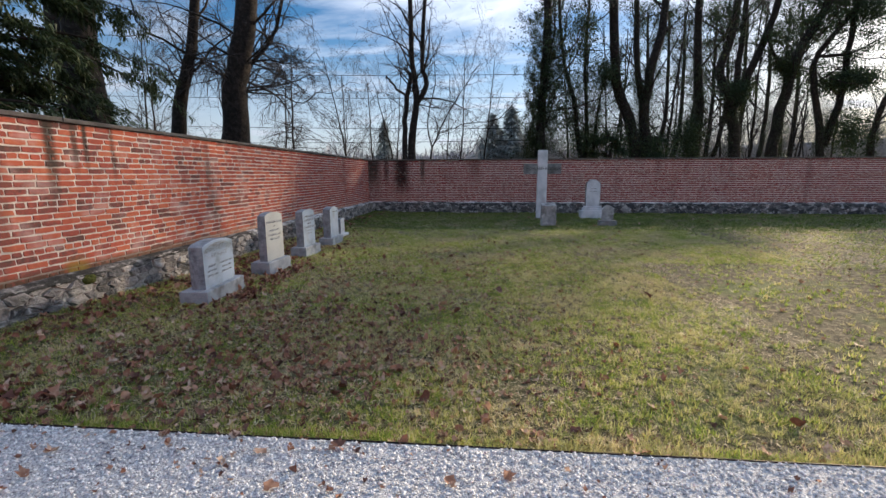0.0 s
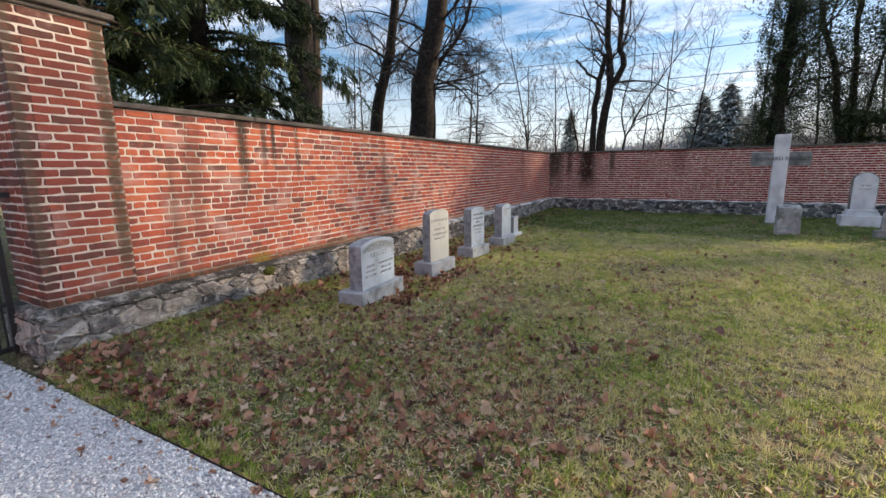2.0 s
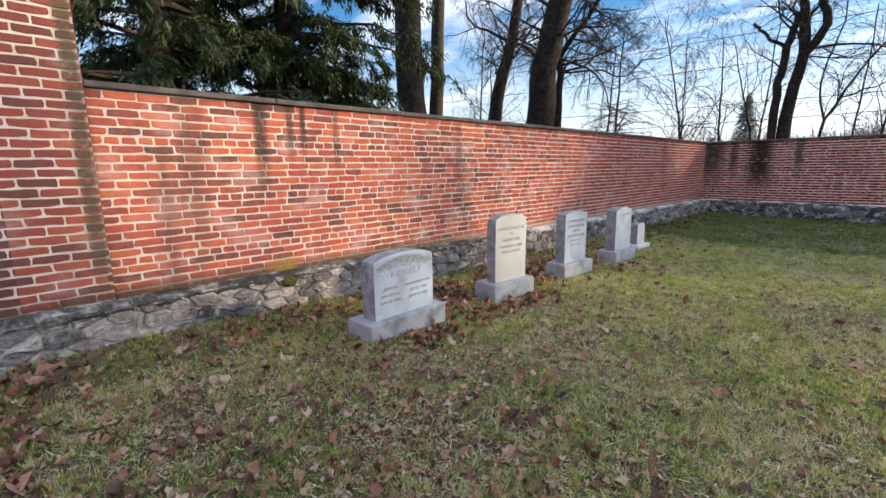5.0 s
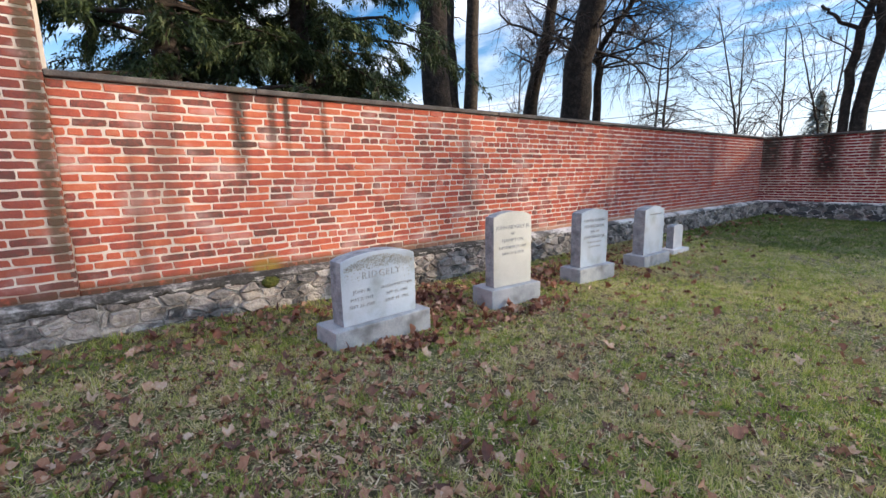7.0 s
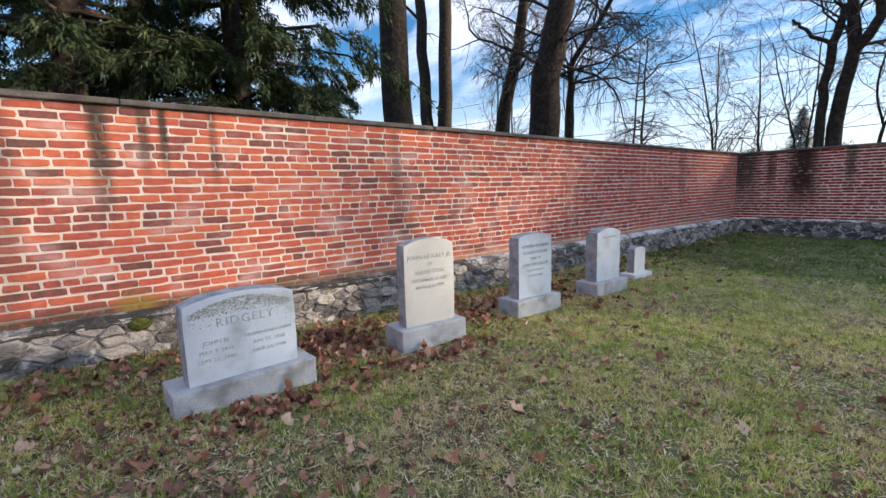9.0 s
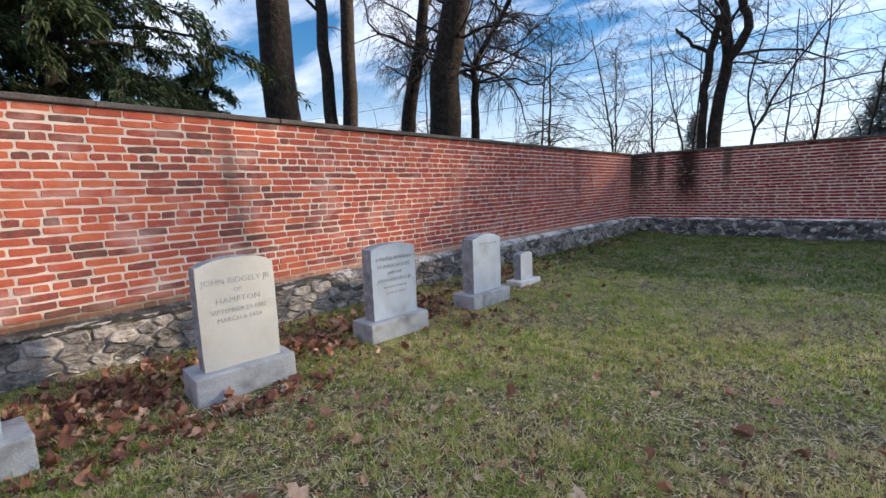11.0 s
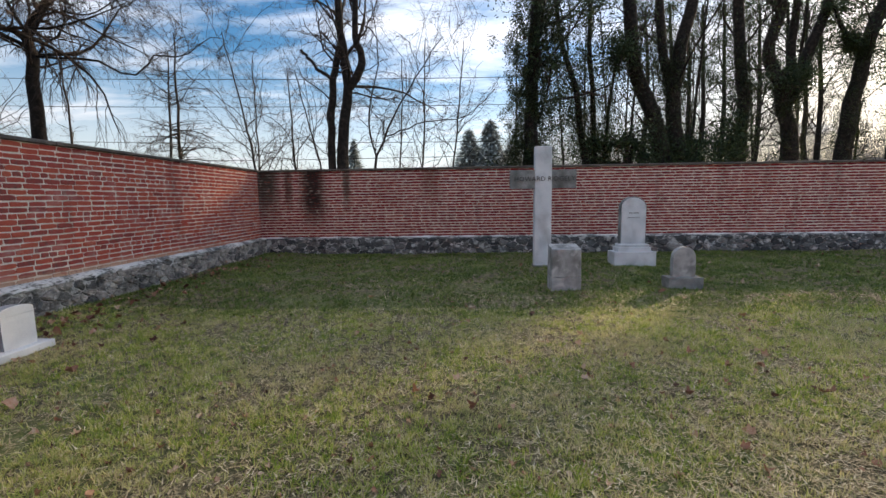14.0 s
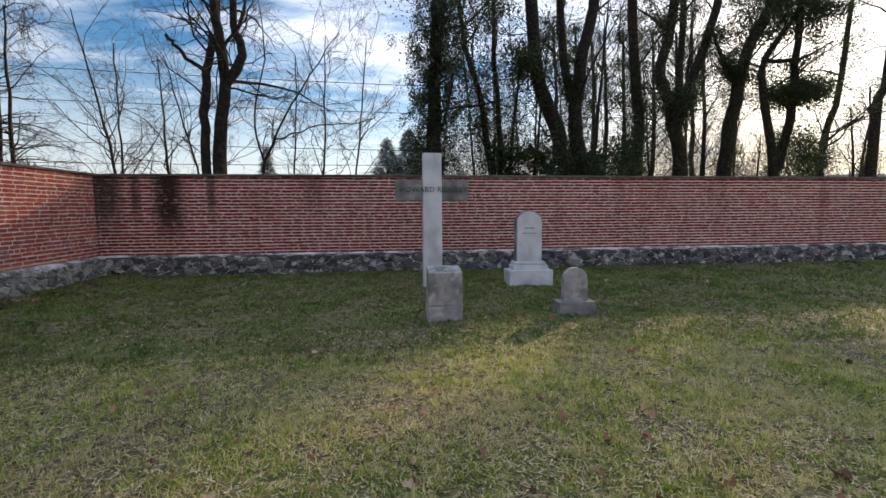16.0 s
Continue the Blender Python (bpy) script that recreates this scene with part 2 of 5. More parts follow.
M_POINTING = surface("smeared pale pointing", [(0.0, (0.05, 0.05, 0.046)), (0.35, (0.20, 0.19, 0.17)), (0.58, (0.46, 0.44, 0.41)), (1.0, (0.78, 0.76, 0.72))], 7, 9, 0.95, bump=0.9, fine=50, depth=0.02)
M_POINTING_DARK = surface("blackened pointing with pale smears", [(0.0, (0.03, 0.032, 0.034)), (0.42, (0.085, 0.088, 0.092)), (0.56, (0.20, 0.20, 0.20)), (0.68, (0.60, 0.60, 0.60)), (1.0, (0.78, 0.78, 0.77))], 5, 8, 0.95, bump=0.9, fine=42, depth=0.02, fine_mix=0.3)
M_RUBBLE_BED = surface("rough pointing", [(0.0, (0.05, 0.048, 0.045)), (0.35, (0.18, 0.17, 0.155)), (0.55, (0.44, 0.42, 0.385)), (1.0, (0.62, 0.59, 0.54))], 5, 7, 0.95, bump=0.8, fine=60, depth=0.02)
M_WASH = surface("weathered cement wash", [(0.0, (0.035, 0.034, 0.030)), (0.42, (0.10, 0.095, 0.085)), (0.60, (0.24, 0.225, 0.205)), (1.0, (0.62, 0.60, 0.56))], 8, 9, 0.95, bump=1.0, fine=36, depth=0.03, fine_mix=0.4, big=(3.0, 0.42, 0.56, (0.040, 0.038, 0.032), 0.85, (1, 0.5, 5)), second=(6.0, 0.60, 0.68, (0.62, 0.60, 0.56), 0.6, (1, 0.5, 4)))
M_WASH_PALE = surface("pale cement wash", [(0.0, (0.05, 0.05, 0.046)), (0.38, (0.20, 0.195, 0.185)), (0.5, (0.60, 0.59, 0.57)), (1.0, (0.84, 0.83, 0.81))], 2.2, 9, 0.95, bump=0.9, fine=30, depth=0.02, fine_mix=0.32)
M_COPING = surface("weathered dark slate", [(0.0, (0.055, 0.048, 0.044)), (0.5, (0.115, 0.10, 0.09)), (1.0, (0.22, 0.195, 0.17))], 6, 7, 0.8, bump=0.5, fine=70, depth=0.006, big=(1.6, 0.55, 0.7, (0.10, 0.09, 0.055), 0.6))
# pale grey stone with the blue of skylight mixed into its colour
M_GRANITE = surface("pale grey granite", [(0.0, (0.29, 0.36, 0.44)), (0.5, (0.43, 0.515, 0.61)), (1.0, (0.55, 0.635, 0.735))], 3.0, 8, 0.75, bump=0.25, fine=260, fine_mix=0.5, depth=0.003, big=(4.0, 0.50, 0.72, (0.19, 0.21, 0.21), 0.6), second=(1.3, 0.52, 0.7, (0.54, 0.59, 0.65), 0.5))
M_GRANITE_BASE = surface("grimy grey granite", [(0.0, (0.22, 0.25, 0.28)), (0.5, (0.37, 0.405, 0.44)), (1.0, (0.50, 0.53, 0.56))], 5.0, 8, 0.85, bump=0.6, fine=120, fine_mix=0.45, depth=0.008, big=(5.0, 0.50, 0.68, (0.11, 0.115, 0.11), 0.7))
# rock-faced sides; the dimmer light they get is darkened into this colour
M_GRANITE_ROUGH = surface("rock-faced granite", [(0.0, (0.13, 0.145, 0.165)), (0.5, (0.26, 0.285, 0.315)), (1.0, (0.42, 0.45, 0.48))], 12, 8, 0.85, bump=1.0, fine=60, depth=0.02)
M_GRANITE_WARM = surface("pale buff granite", [(0.0, (0.38, 0.40, 0.385)), (0.5, (0.51, 0.53, 0.51)), (1.0, (0.62, 0.63, 0.605))], 2.6, 8, 0.75, bump=0.25, fine=260, fine_mix=0.45, depth=0.003, big=(5.0, 0.58, 0.8, (0.36, 0.34, 0.22), 0.5))
M_MARBLE = surface("weathered white marble", [(0.0, (0.40, 0.43, 0.46)), (0.5, (0.63, 0.66, 0.69)), (1.0, (0.79, 0.80, 0.81))], 3, 8, 0.7, bump=0.25, fine=120, depth=0.004, big=(3.5, 0.5, 0.72, (0.20, 0.20, 0.18), 0.45, (1, 1, 0.6)))
M_MARBLE_WHITE = surface("clean white marble", [(0.0, (0.52, 0.54, 0.56)), (0.5, (0.68, 0.70, 0.71)), (1.0, (0.80, 0.80, 0.80))], 4, 8, 0.65, bump=0.2, fine=120, depth=0.003)
M_MARBLE_DARK = surface("lichen-grey marble", [(0.0, (0.11, 0.115, 0.11)), (0.5, (0.23, 0.235, 0.23)), (1.0, (0.40, 0.41, 0.40))], 5, 8, 0.85, bump=0.4, fine=120, depth=0.006, big=(4, 0.5, 0.72, (0.07, 0.07, 0.06), 0.7, (1, 1, 0.6)))
M_MARBLE_GREY = surface("grey weathered marble", [(0.0, (0.20, 0.205, 0.205)), (0.5, (0.36, 0.365, 0.365)), (1.0, (0.58, 0.585, 0.58))], 6, 8, 0.85, bump=0.4, fine=110, depth=0.006, big=(3.0, 0.52, 0.68, (0.10, 0.10, 0.09), 0.7, (1, 1, 0.6)), second=(9, 0.58, 0.70, (0.62, 0.62, 0.60), 0.5))
M_LETTER = surface("cut letters", [(0.0, (0.24, 0.26, 0.28)), (1.0, (0.41, 0.43, 0.45))], 40, 3, 0.9, bump=0)
M_WORN = surface("worn letters", [(0.0, (0.38, 0.40, 0.42)), (1.0, (0.48, 0.50, 0.52))], 40, 3, 0.9, bump=0)
M_LETTER_DARK = surface("blackened letters", [(0.0, (0.05, 0.05, 0.05)), (1.0, (0.10, 0.10, 0.10))], 40, 3, 0.9, bump=0)
M_LICHEN = surface("grey lichen crust", [(0.0, (0.23, 0.24, 0.22)), (1.0, (0.40, 0.415, 0.40))], 30, 6, 0.95, bump=0.6, fine=90)
M_MOSS = surface("moss", [(0.0, (0.03, 0.045, 0.01)), (0.6, (0.09, 0.10, 0.02)), (1.0, (0.17, 0.16, 0.04))], 30, 6, 0.95, bump=0.9, fine=200)
M_SOIL = surface("lawn soil and thatch", [(0.0, (0.022, 0.020, 0.013)), (0.3, (0.065, 0.056, 0.032)), (0.5, (0.145, 0.120, 0.066)), (0.70, (0.31, 0.26, 0.15)), (1.0, (0.48, 0.41, 0.26))], 13.0, 8, 0.95, bump=1.0, fine=75, fine_mix=0.55, depth=0.04, big=(1.1, 0.48, 0.62, (0.13, 0.17, 0.045), 0.6))
M_GRASS = surface("winter grass", [(0.0, (0.055, 0.105, 0.016)), (0.25, (0.17, 0.27, 0.040)), (0.44, (0.36, 0.48, 0.060)), (0.57, (0.56, 0.55, 0.16)), (0.71, (0.78, 0.69, 0.37)), (1.0, (0.90, 0.84, 0.61))], 5.0, 3, 0.5, bump=0, fine=1.1, fine_mix=0.3, random_from="island", random_mix=0.48, big=(0.9, 0.50, 0.66, (0.74, 0.61, 0.37), 0.56), through_light=0.55, spec=0.45)
# greener turf; the north wall's shade is darkened into its colour
M_GRASS_SHADED = surface("greener grass darkened for the wall's shade", [(0.0, (0.035, 0.070, 0.014)), (0.35, (0.095, 0.160, 0.030)), (0.62, (0.20, 0.26, 0.060)), (0.85, (0.36, 0.37, 0.13)), (1.0, (0.58, 0.52, 0.28))], 3.0, 3, 0.5, bump=0, fine=0.8, fine_mix=0.3, random_from="island", random_mix=0.45, through_light=0.5, spec=0.4)
M_STRAW = surface("dry grass thatch", [(0.0, (0.22, 0.165, 0.090)), (0.4, (0.48, 0.38, 0.22)), (0.75, (0.70, 0.59, 0.39)), (1.0, (0.86, 0.79, 0.62))], 8, 3, 0.7, bump=0, fine=2, random_from="island", random_mix=0.8, through_light=0.2)
M_LEAF = surface("fallen brown leaf", [(0.0, (0.060, 0.036, 0.032)), (0.25, (0.16, 0.082, 0.060)), (0.48, (0.34, 0.165, 0.100)), (0.72, (0.50, 0.31, 0.20)), (1.0, (0.70, 0.60, 0.49))], 45, 5, 0.65, bump=0.5, fine=160, depth=0.004, random_from="island", random_mix=0.74, through_light=0.15)
M_LEAF_RED = surface("fallen red-brown leaf", [(0.0, (0.050, 0.022, 0.020)), (0.25, (0.13, 0.056, 0.042)), (0.5, (0.28, 0.115, 0.070)), (0.75, (0.44, 0.24, 0.15)), (1.0, (0.62, 0.48, 0.38))], 45, 5, 0.65, bump=0.5, fine=160, depth=0.004, random_from="island", random_mix=0.74, through_light=0.15)
M_GRAVEL_BED = surface("gravel bed", [(0.0, (0.12, 0.12, 0.13)), (0.35, (0.42, 0.425, 0.44)), (0.6, (0.66, 0.665, 0.68)), (1.0, (0.82, 0.82, 0.83))], 30, 6, 0.9, bump=1.0, fine=95, fine_mix=0.75, depth=0.02)
M_GRAVEL = surface("crushed white stone", [(0.0, (0.30, 0.305, 0.32)), (0.25, (0.64, 0.645, 0.66)), (0.5, (0.80, 0.805, 0.815)), (1.0, (0.87, 0.87, 0.875))], 30, 3, 0.8, bump=0, random_from="island", random_mix=0.85)
M_STEEL = surface("dark steel edging", [(0.0, (0.015, 0.013, 0.012)), (1.0, (0.05, 0.04, 0.035))], 10, 5, 0.6, metal=0.4, bump=0.2)
M_IRON = surface("black painted iron", [(0.0, (0.012, 0.012, 0.013)), (1.0, (0.035, 0.034, 0.035))], 15, 5, 0.45, bump=0.2, spec=0.5)
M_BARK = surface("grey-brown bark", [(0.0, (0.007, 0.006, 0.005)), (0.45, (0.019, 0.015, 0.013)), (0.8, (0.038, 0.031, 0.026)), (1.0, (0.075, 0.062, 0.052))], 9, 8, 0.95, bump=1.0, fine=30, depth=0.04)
M_TWIG = surface("bare twig", [(0.0, (0.022, 0.017, 0.015)), (1.0, (0.075, 0.058, 0.050))], 6, 4, 0.9, bump=0)
M_HEMLOCK = surface("dark evergreen needles", [(0.0, (0.012, 0.022, 0.012)), (0.4, (0.028, 0.048, 0.022)), (0.75, (0.055, 0.080, 0.030)), (1.0, (0.13, 0.15, 0.05))], 1.6, 4, 0.6, bump=0, random_from="island", random_mix=0.5, through_light=0.25)
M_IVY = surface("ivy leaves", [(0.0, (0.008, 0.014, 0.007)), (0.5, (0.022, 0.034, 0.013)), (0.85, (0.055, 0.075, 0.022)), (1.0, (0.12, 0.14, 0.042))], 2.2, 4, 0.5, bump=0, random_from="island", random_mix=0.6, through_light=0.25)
# distance haze is painted into the pale colours of these three
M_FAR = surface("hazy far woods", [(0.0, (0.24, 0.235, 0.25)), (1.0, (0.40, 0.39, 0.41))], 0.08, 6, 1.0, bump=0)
M_MID_WOODS = surface("leafless far thicket, hazed colour", [(0.0, (0.14, 0.128, 0.12)), (1.0, (0.32, 0.30, 0.285))], 0.3, 6, 1.0, bump=0, random_from="island", random_mix=0.6)
M_FAR_CONIFER = surface("far conifer, hazed colour", [(0.0, (0.13, 0.165, 0.17)), (1.0, (0.29, 0.325, 0.33))], 0.9, 4, 0.9, bump=0, random_from="island", random_mix=0.5)
M_WIRE = surface("black cable", [(0.0, (0.02, 0.02, 0.022)), (1.0, (0.04, 0.04, 0.04))], 3, 2, 0.6, bump=0)


# ---- helpers ----
def put(ob, parent, material, label=""):
    if parent is not None:
        ob.parent = parent
    if material is not None and ob.data is not None and len(ob.data.materials) == 0:
        ob.data.materials.append(material)
    if label:
        ob["label"] = label
    return ob


def part(name, bm, material, parent=None, label=""):
    me = bpy.data.meshes.new(name)
    bm.to_mesh(me)
    bm.free()
    return put(new(name, me), parent, material, label)


def raw(name, verts, faces, material, parent=None, label="", smooth=False):
    me = bpy.data.meshes.new(name)
    me.from_pydata(verts, [], faces)
    if smooth:
        me.polygons.foreach_set("use_smooth", [True] * len(me.polygons))
    return put(new(name, me), parent, material, label)


def fast(name, verts, tris, material, parent=None, label="", smooth=False):
    """A mesh out of numpy arrays of points and triangles."""
    me = bpy.data.meshes.new(name)
    verts, tris = np.asarray(verts, np.float32), np.asarray(tris, np.int32)
    me.vertices.add(len(verts)); me.vertices.foreach_set("co", verts.ravel())
    me.loops.add(tris.size); me.loops.foreach_set("vertex_index", tris.ravel())
    me.polygons.add(len(tris)); me.polygons.foreach_set("loop_start", np.arange(0, tris.size, 3, dtype=np.int32))
    if smooth:
        me.polygons.foreach_set("use_smooth", np.ones(len(tris), bool))
    me.update(calc_edges=True)
    return put(new(name, me), parent, material, label)


def box(x0, x1, y0, y1, z0, z1, bevel=0.0, segments=1):
    bm = bmesh.new()
    bmesh.ops.create_cube(bm, size=1.0, matrix=Matrix.Translation(((x0 + x1) / 2, (y0 + y1) / 2, (z0 + z1) / 2)) @ Matrix.Diagonal((x1 - x0, y1 - y0, z1 - z0, 1)))
    if bevel:
        bmesh.ops.bevel(bm, geom=bm.edges[:], offset=bevel, segments=segments, affect="EDGES", profile=0.6)
    return bm


def empty(name, x=0.0, y=0.0, z=0.0):
    ob = new(name)
    ob.location = (x, y, z)
    ob.empty_display_size = 0.1
    return ob


def roughen(bm, cuts, amount, scale, keep=None):
    """Cut up a body and push its faces in and out, as hewn or worn stone is."""
    bmesh.ops.subdivide_edges(bm, edges=bm.edges[:], cuts=cuts, use_grid_fill=True)
    bm.normal_update()
    for v in bm.verts:
        if keep and keep(v.co):
            continue
        v.co += v.normal * amount * noise.noise(v.co * scale) + v.normal * amount * 0.5 * noise.noise(v.co * scale * 2.7)
    return bm


def smoothstep(a, b, v):
    t = np.clip((v - a) / (b - a), 0, 1)
    return t * t * (3 - 2 * t)


def rise(x, y):
    """Height of the lawn: it climbs a little to the west wall, most near the gate pier."""
    x, y = np.asarray(x, float), np.asarray(y, float)
    toward = smoothstep(2.6, 0.3, x) * (x > -0.6)
    along = 0.04 + 0.08 * smoothstep(6.0, 3.2, y)
    lump = 0.012 * np.sin(1.7 * x + 0.6 * y) * np.sin(1.3 * y - 0.4 * x) + 0.008 * np.sin(3.1 * x - 1.1 * y)
    inside = (x > -0.6) & (x < 30) & (y > 2.0) & (y < 17.9)
    return np.where(inside, toward * along * smoothstep(2.0, 2.5, y) + lump * smoothstep(2.1, 2.6, y), 0.0)


# ---- ground ----
def build_ground():
    xs = np.concatenate([[-2500, -600, -150, -40, -12, -4, -1.0], np.arange(-0.5, 14, 0.22), np.arange(14, 31, 0.7), [40, 80, 200, 700, 2500]])
    ys = np.concatenate([[-2500, -600, -150, -40, -12, -4, 0, 1.6], np.arange(2.0, 18.1, 0.22), [19, 21, 25, 35, 60, 120, 300, 900, 2500]])
    gx, gy = np.meshgrid(xs, ys, indexing="ij")
    gz = rise(gx, gy)
    n, k = len(xs), len(ys)
    verts = np.stack([gx.ravel(), gy.ravel(), gz.ravel()], 1)
    i, j = np.meshgrid(np.arange(n - 1), np.arange(k - 1), indexing="ij")
    a = (i * k + j).ravel()
    tris = np.concatenate([np.stack([a, a + k, a + k + 1], 1), np.stack([a, a + k + 1, a + 1], 1)])
    ob = fast("ground", verts, tris, M_SOIL, smooth=True)
    tagged(ob, "worn winter lawn with thatch and bare soil", "ground", kind="structure")


build_ground()
PATH_EDGE = 2.16
path = tagged(part("gravel_path", box(-8.0, 30.0, -1.25, PATH_EDGE, -0.05, 0.030), M_GRAVEL_BED), "crushed pale stone path beside the lawn", "path", kind="structure")


# ---- brickwork ----
COURSE, BRICK_L, BRICK_H, JOINT = 0.0688, 0.2075, 0.0555, 0.012
LEDGE, TOP = 0.42, 2.07


BRICK_RNG = random.Random(77)


def brick_shape(length, height, proud=0.0030, chamfer=0.004):
    """Face and worn, wavering edges of one laid brick, face to +x, running along y, centred."""
    height *= BRICK_RNG.uniform(0.90, 1.06)
    a, b, c = length / 2, height / 2, chamfer
    u = BRICK_RNG.uniform
    outline = [(-a, -b), (-a * 0.35, -b), (a * 0.35, -b), (a, -b), (a, 0), (a, b), (a * 0.35, b), (-a * 0.35, b), (-a, b), (-a, 0)]
    n = len(outline)
    bow = u(-0.0035, 0.0035)
    ring = []
    for k, (y, z) in enumerate(outline):
        corner = k in (0, 3, 5, 8)
        pull = u(0.0, 0.007) if corner else 0.0
        ring.append((y - math.copysign(pull, y) + u(-0.003, 0.003), z - math.copysign(pull * 0.7, z) + u(-0.0030, 0.0030) + bow * (1 - (y / a) ** 2)))
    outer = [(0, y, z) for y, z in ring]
    inner = [(proud + u(-0.002, 0.0012), y * (1 - c / a), z * (1 - c / b)) for y, z in ring]
    back = [(-0.03, y, z) for y, z in ring]
    faces = [tuple(range(n, 2 * n))]
    for i in range(n):
        j = (i + 1) % n
        faces += [(i, j, n + j, n + i), (2 * n + i, 2 * n + j, j, i)]
    return outer + inner + back, faces


BRICK_MESHES = {}


def brick_mesh(length, height=BRICK_H):
    key = (round(length, 3), height, BRICK_RNG.randrange(9))
    if key not in BRICK_MESHES:
        v, f = brick_shape(length, height)
        me = bpy.data.meshes.new("brick")
        me.from_pydata(v, [], f)
        me.materials.append(M_BRICK)
        BRICK_MESHES[key] = me
    return BRICK_MESHES[key]


def bond(length, courses, header_every=7, start=3):
    """Common bond: rows of (course, middle along the wall, brick length)."""
    rng = random.Random(5)
    header = (BRICK_L - JOINT) / 2
    out = []
    for c in range(courses):
        heads = (c + start) % header_every == 0
        step_l = header if heads else BRICK_L
        s = -(0.3 * step_l if heads else (BRICK_L / 2 if c % 2 else rng.uniform(0, 0.04)))
        while s < length:
            this = step_l
            if not heads and rng.random() < 0.03:
                this = header
            lo, hi = max(s, 0.0), min(s + this, length)
            if hi - lo > 0.04:
                out.append((c, (lo + hi) / 2, hi - lo))
            s += this + JOINT
    return out


def lay(wall, m, length, courses, base, near, height=BRICK_H, tight=0.0, name="brick"):
    """Lay bricks on a wall: m carries the wall's local frame (face +x, along y). Those inside the stretch near are pieces of their own, the rest one run."""
    rng = random.Random(11)
    pieces, vs, fs, count = 0, [], [], 0
    for c, s, ln in bond(length, courses):
        ln += tight
        z = base + (c + 0.5) * COURSE + rng.uniform(-0.0025, 0.0025) + 0.006 * noise.noise(Vector((s * 0.5, c * 0.15, base)))
        s += rng.uniform(-0.004, 0.004)
        tip = Matrix.Translation((rng.uniform(-0.003, 0.002), s, z)) @ Euler((rng.uniform(-0.012, 0.012), 0, rng.uniform(-0.01, 0.01))).to_matrix().to_4x4()
        w = m @ tip
        if near[0] < s < near[1] and pieces < 300:
            ob = new(name, brick_mesh(round(ln / 0.004) * 0.004, height))
            ob.matrix_world = w
            ob.parent = wall
            pieces += 1
        else:
            v, f = brick_shape(ln, height)
            k = len(vs)
            vs += [tuple(w @ Vector(p)) for p in v]
            fs += [tuple(q + k for q in face) for face in f]
    if vs:
        run = raw("brick_run", vs, fs, M_BRICKS, wall)
        tagged(run, kind="stuff")
    return pieces


def along_x(x, y):
    """Frame of a wall that runs along +x and faces -y."""
    return Matrix.Translation((x, y, 0)) @ Euler((0, 0, radians(-90))).to_matrix().to_4x4()


wall_w = tagged(part("wall_west", box(-0.36, -0.004, 3.0, 17.63, -0.2, TOP), M_MORTAR), "old red brick garden wall with pale lime joints", "wall", kind="structure")
wall_n = tagged(part("wall_north", box(-0.36, 30.4, 17.634, 17.99, -0.2, TOP), M_MORTAR), "red brick cemetery wall stained dark below its coping", "wall", kind="structure")
wall_e = tagged(part("wall_east", box(30.0, 30.36, -9.0, 17.63, -0.2, TOP), M_BRICKS), "plain red brick boundary wall", "wall", kind="structure")
wall_s = tagged(part("wall_south", box(-0.36, 30.36, -9.4, -9.0, -0.2, TOP), M_BRICKS), "plain red brick boundary wall", "wall", kind="structure")
wall_g = tagged(part("wall_west_gate", box(-0.36, 0.0, -9.0, -1.2, -0.2, TOP), M_BRICKS), "plain red brick boundary wall beside the gate", "wall", kind="structure")


def coping(y_or_x, along, spans, wall, rng):
    """Slate coping slabs end to end on a wall, each a little out of line."""
    for a, b in spans:
        lift = rng.uniform(0, 0.006)
        out = rng.uniform(-0.008, 0.008)
        if along == "y":
            bm = box(-0.41 + out, 0.045 + out, a, b, TOP + 0.001 + lift, TOP + 0.047 + lift, 0.006)
            for v in bm.verts:
                if v.co.z > TOP + 0.03:
                    v.co.z += 0.02 * (0.045 - v.co.x) / 0.45
        else:
            bm = box(a, b, 17.575 + out, 18.04 + out, TOP + 0.001 + lift, TOP + 0.047 + lift, 0.006)
        part("coping_slab", bm, M_COPING, wall)


rng = random.Random(3)
cuts = [3.045]
while cuts[-1] < 17.3:
    cuts.append(min(cuts[-1] + rng.uniform(1.35, 1.75), 17.57))
coping(0, "y", [(a, b - 0.006) for a, b in zip(cuts, cuts[1:])], wall_w, rng)
cuts = [-0.4]
while cuts[-1] < 30:
    cuts.append(cuts[-1] + rng.uniform(1.35, 1.75))
coping(0, "x", [(a, b - 0.006) for a, b in zip(cuts, cuts[1:])], wall_n, rng)


# ---- gate pier ----
PIER_TOP = 2.72
pier = tagged(part("gate_pier", box(-0.50, 0.056, 2.386, 3.040, -0.2, PIER_TOP), M_MORTAR), "tall brick gate pier with a moulded dark cap", "pier", kind="structure")


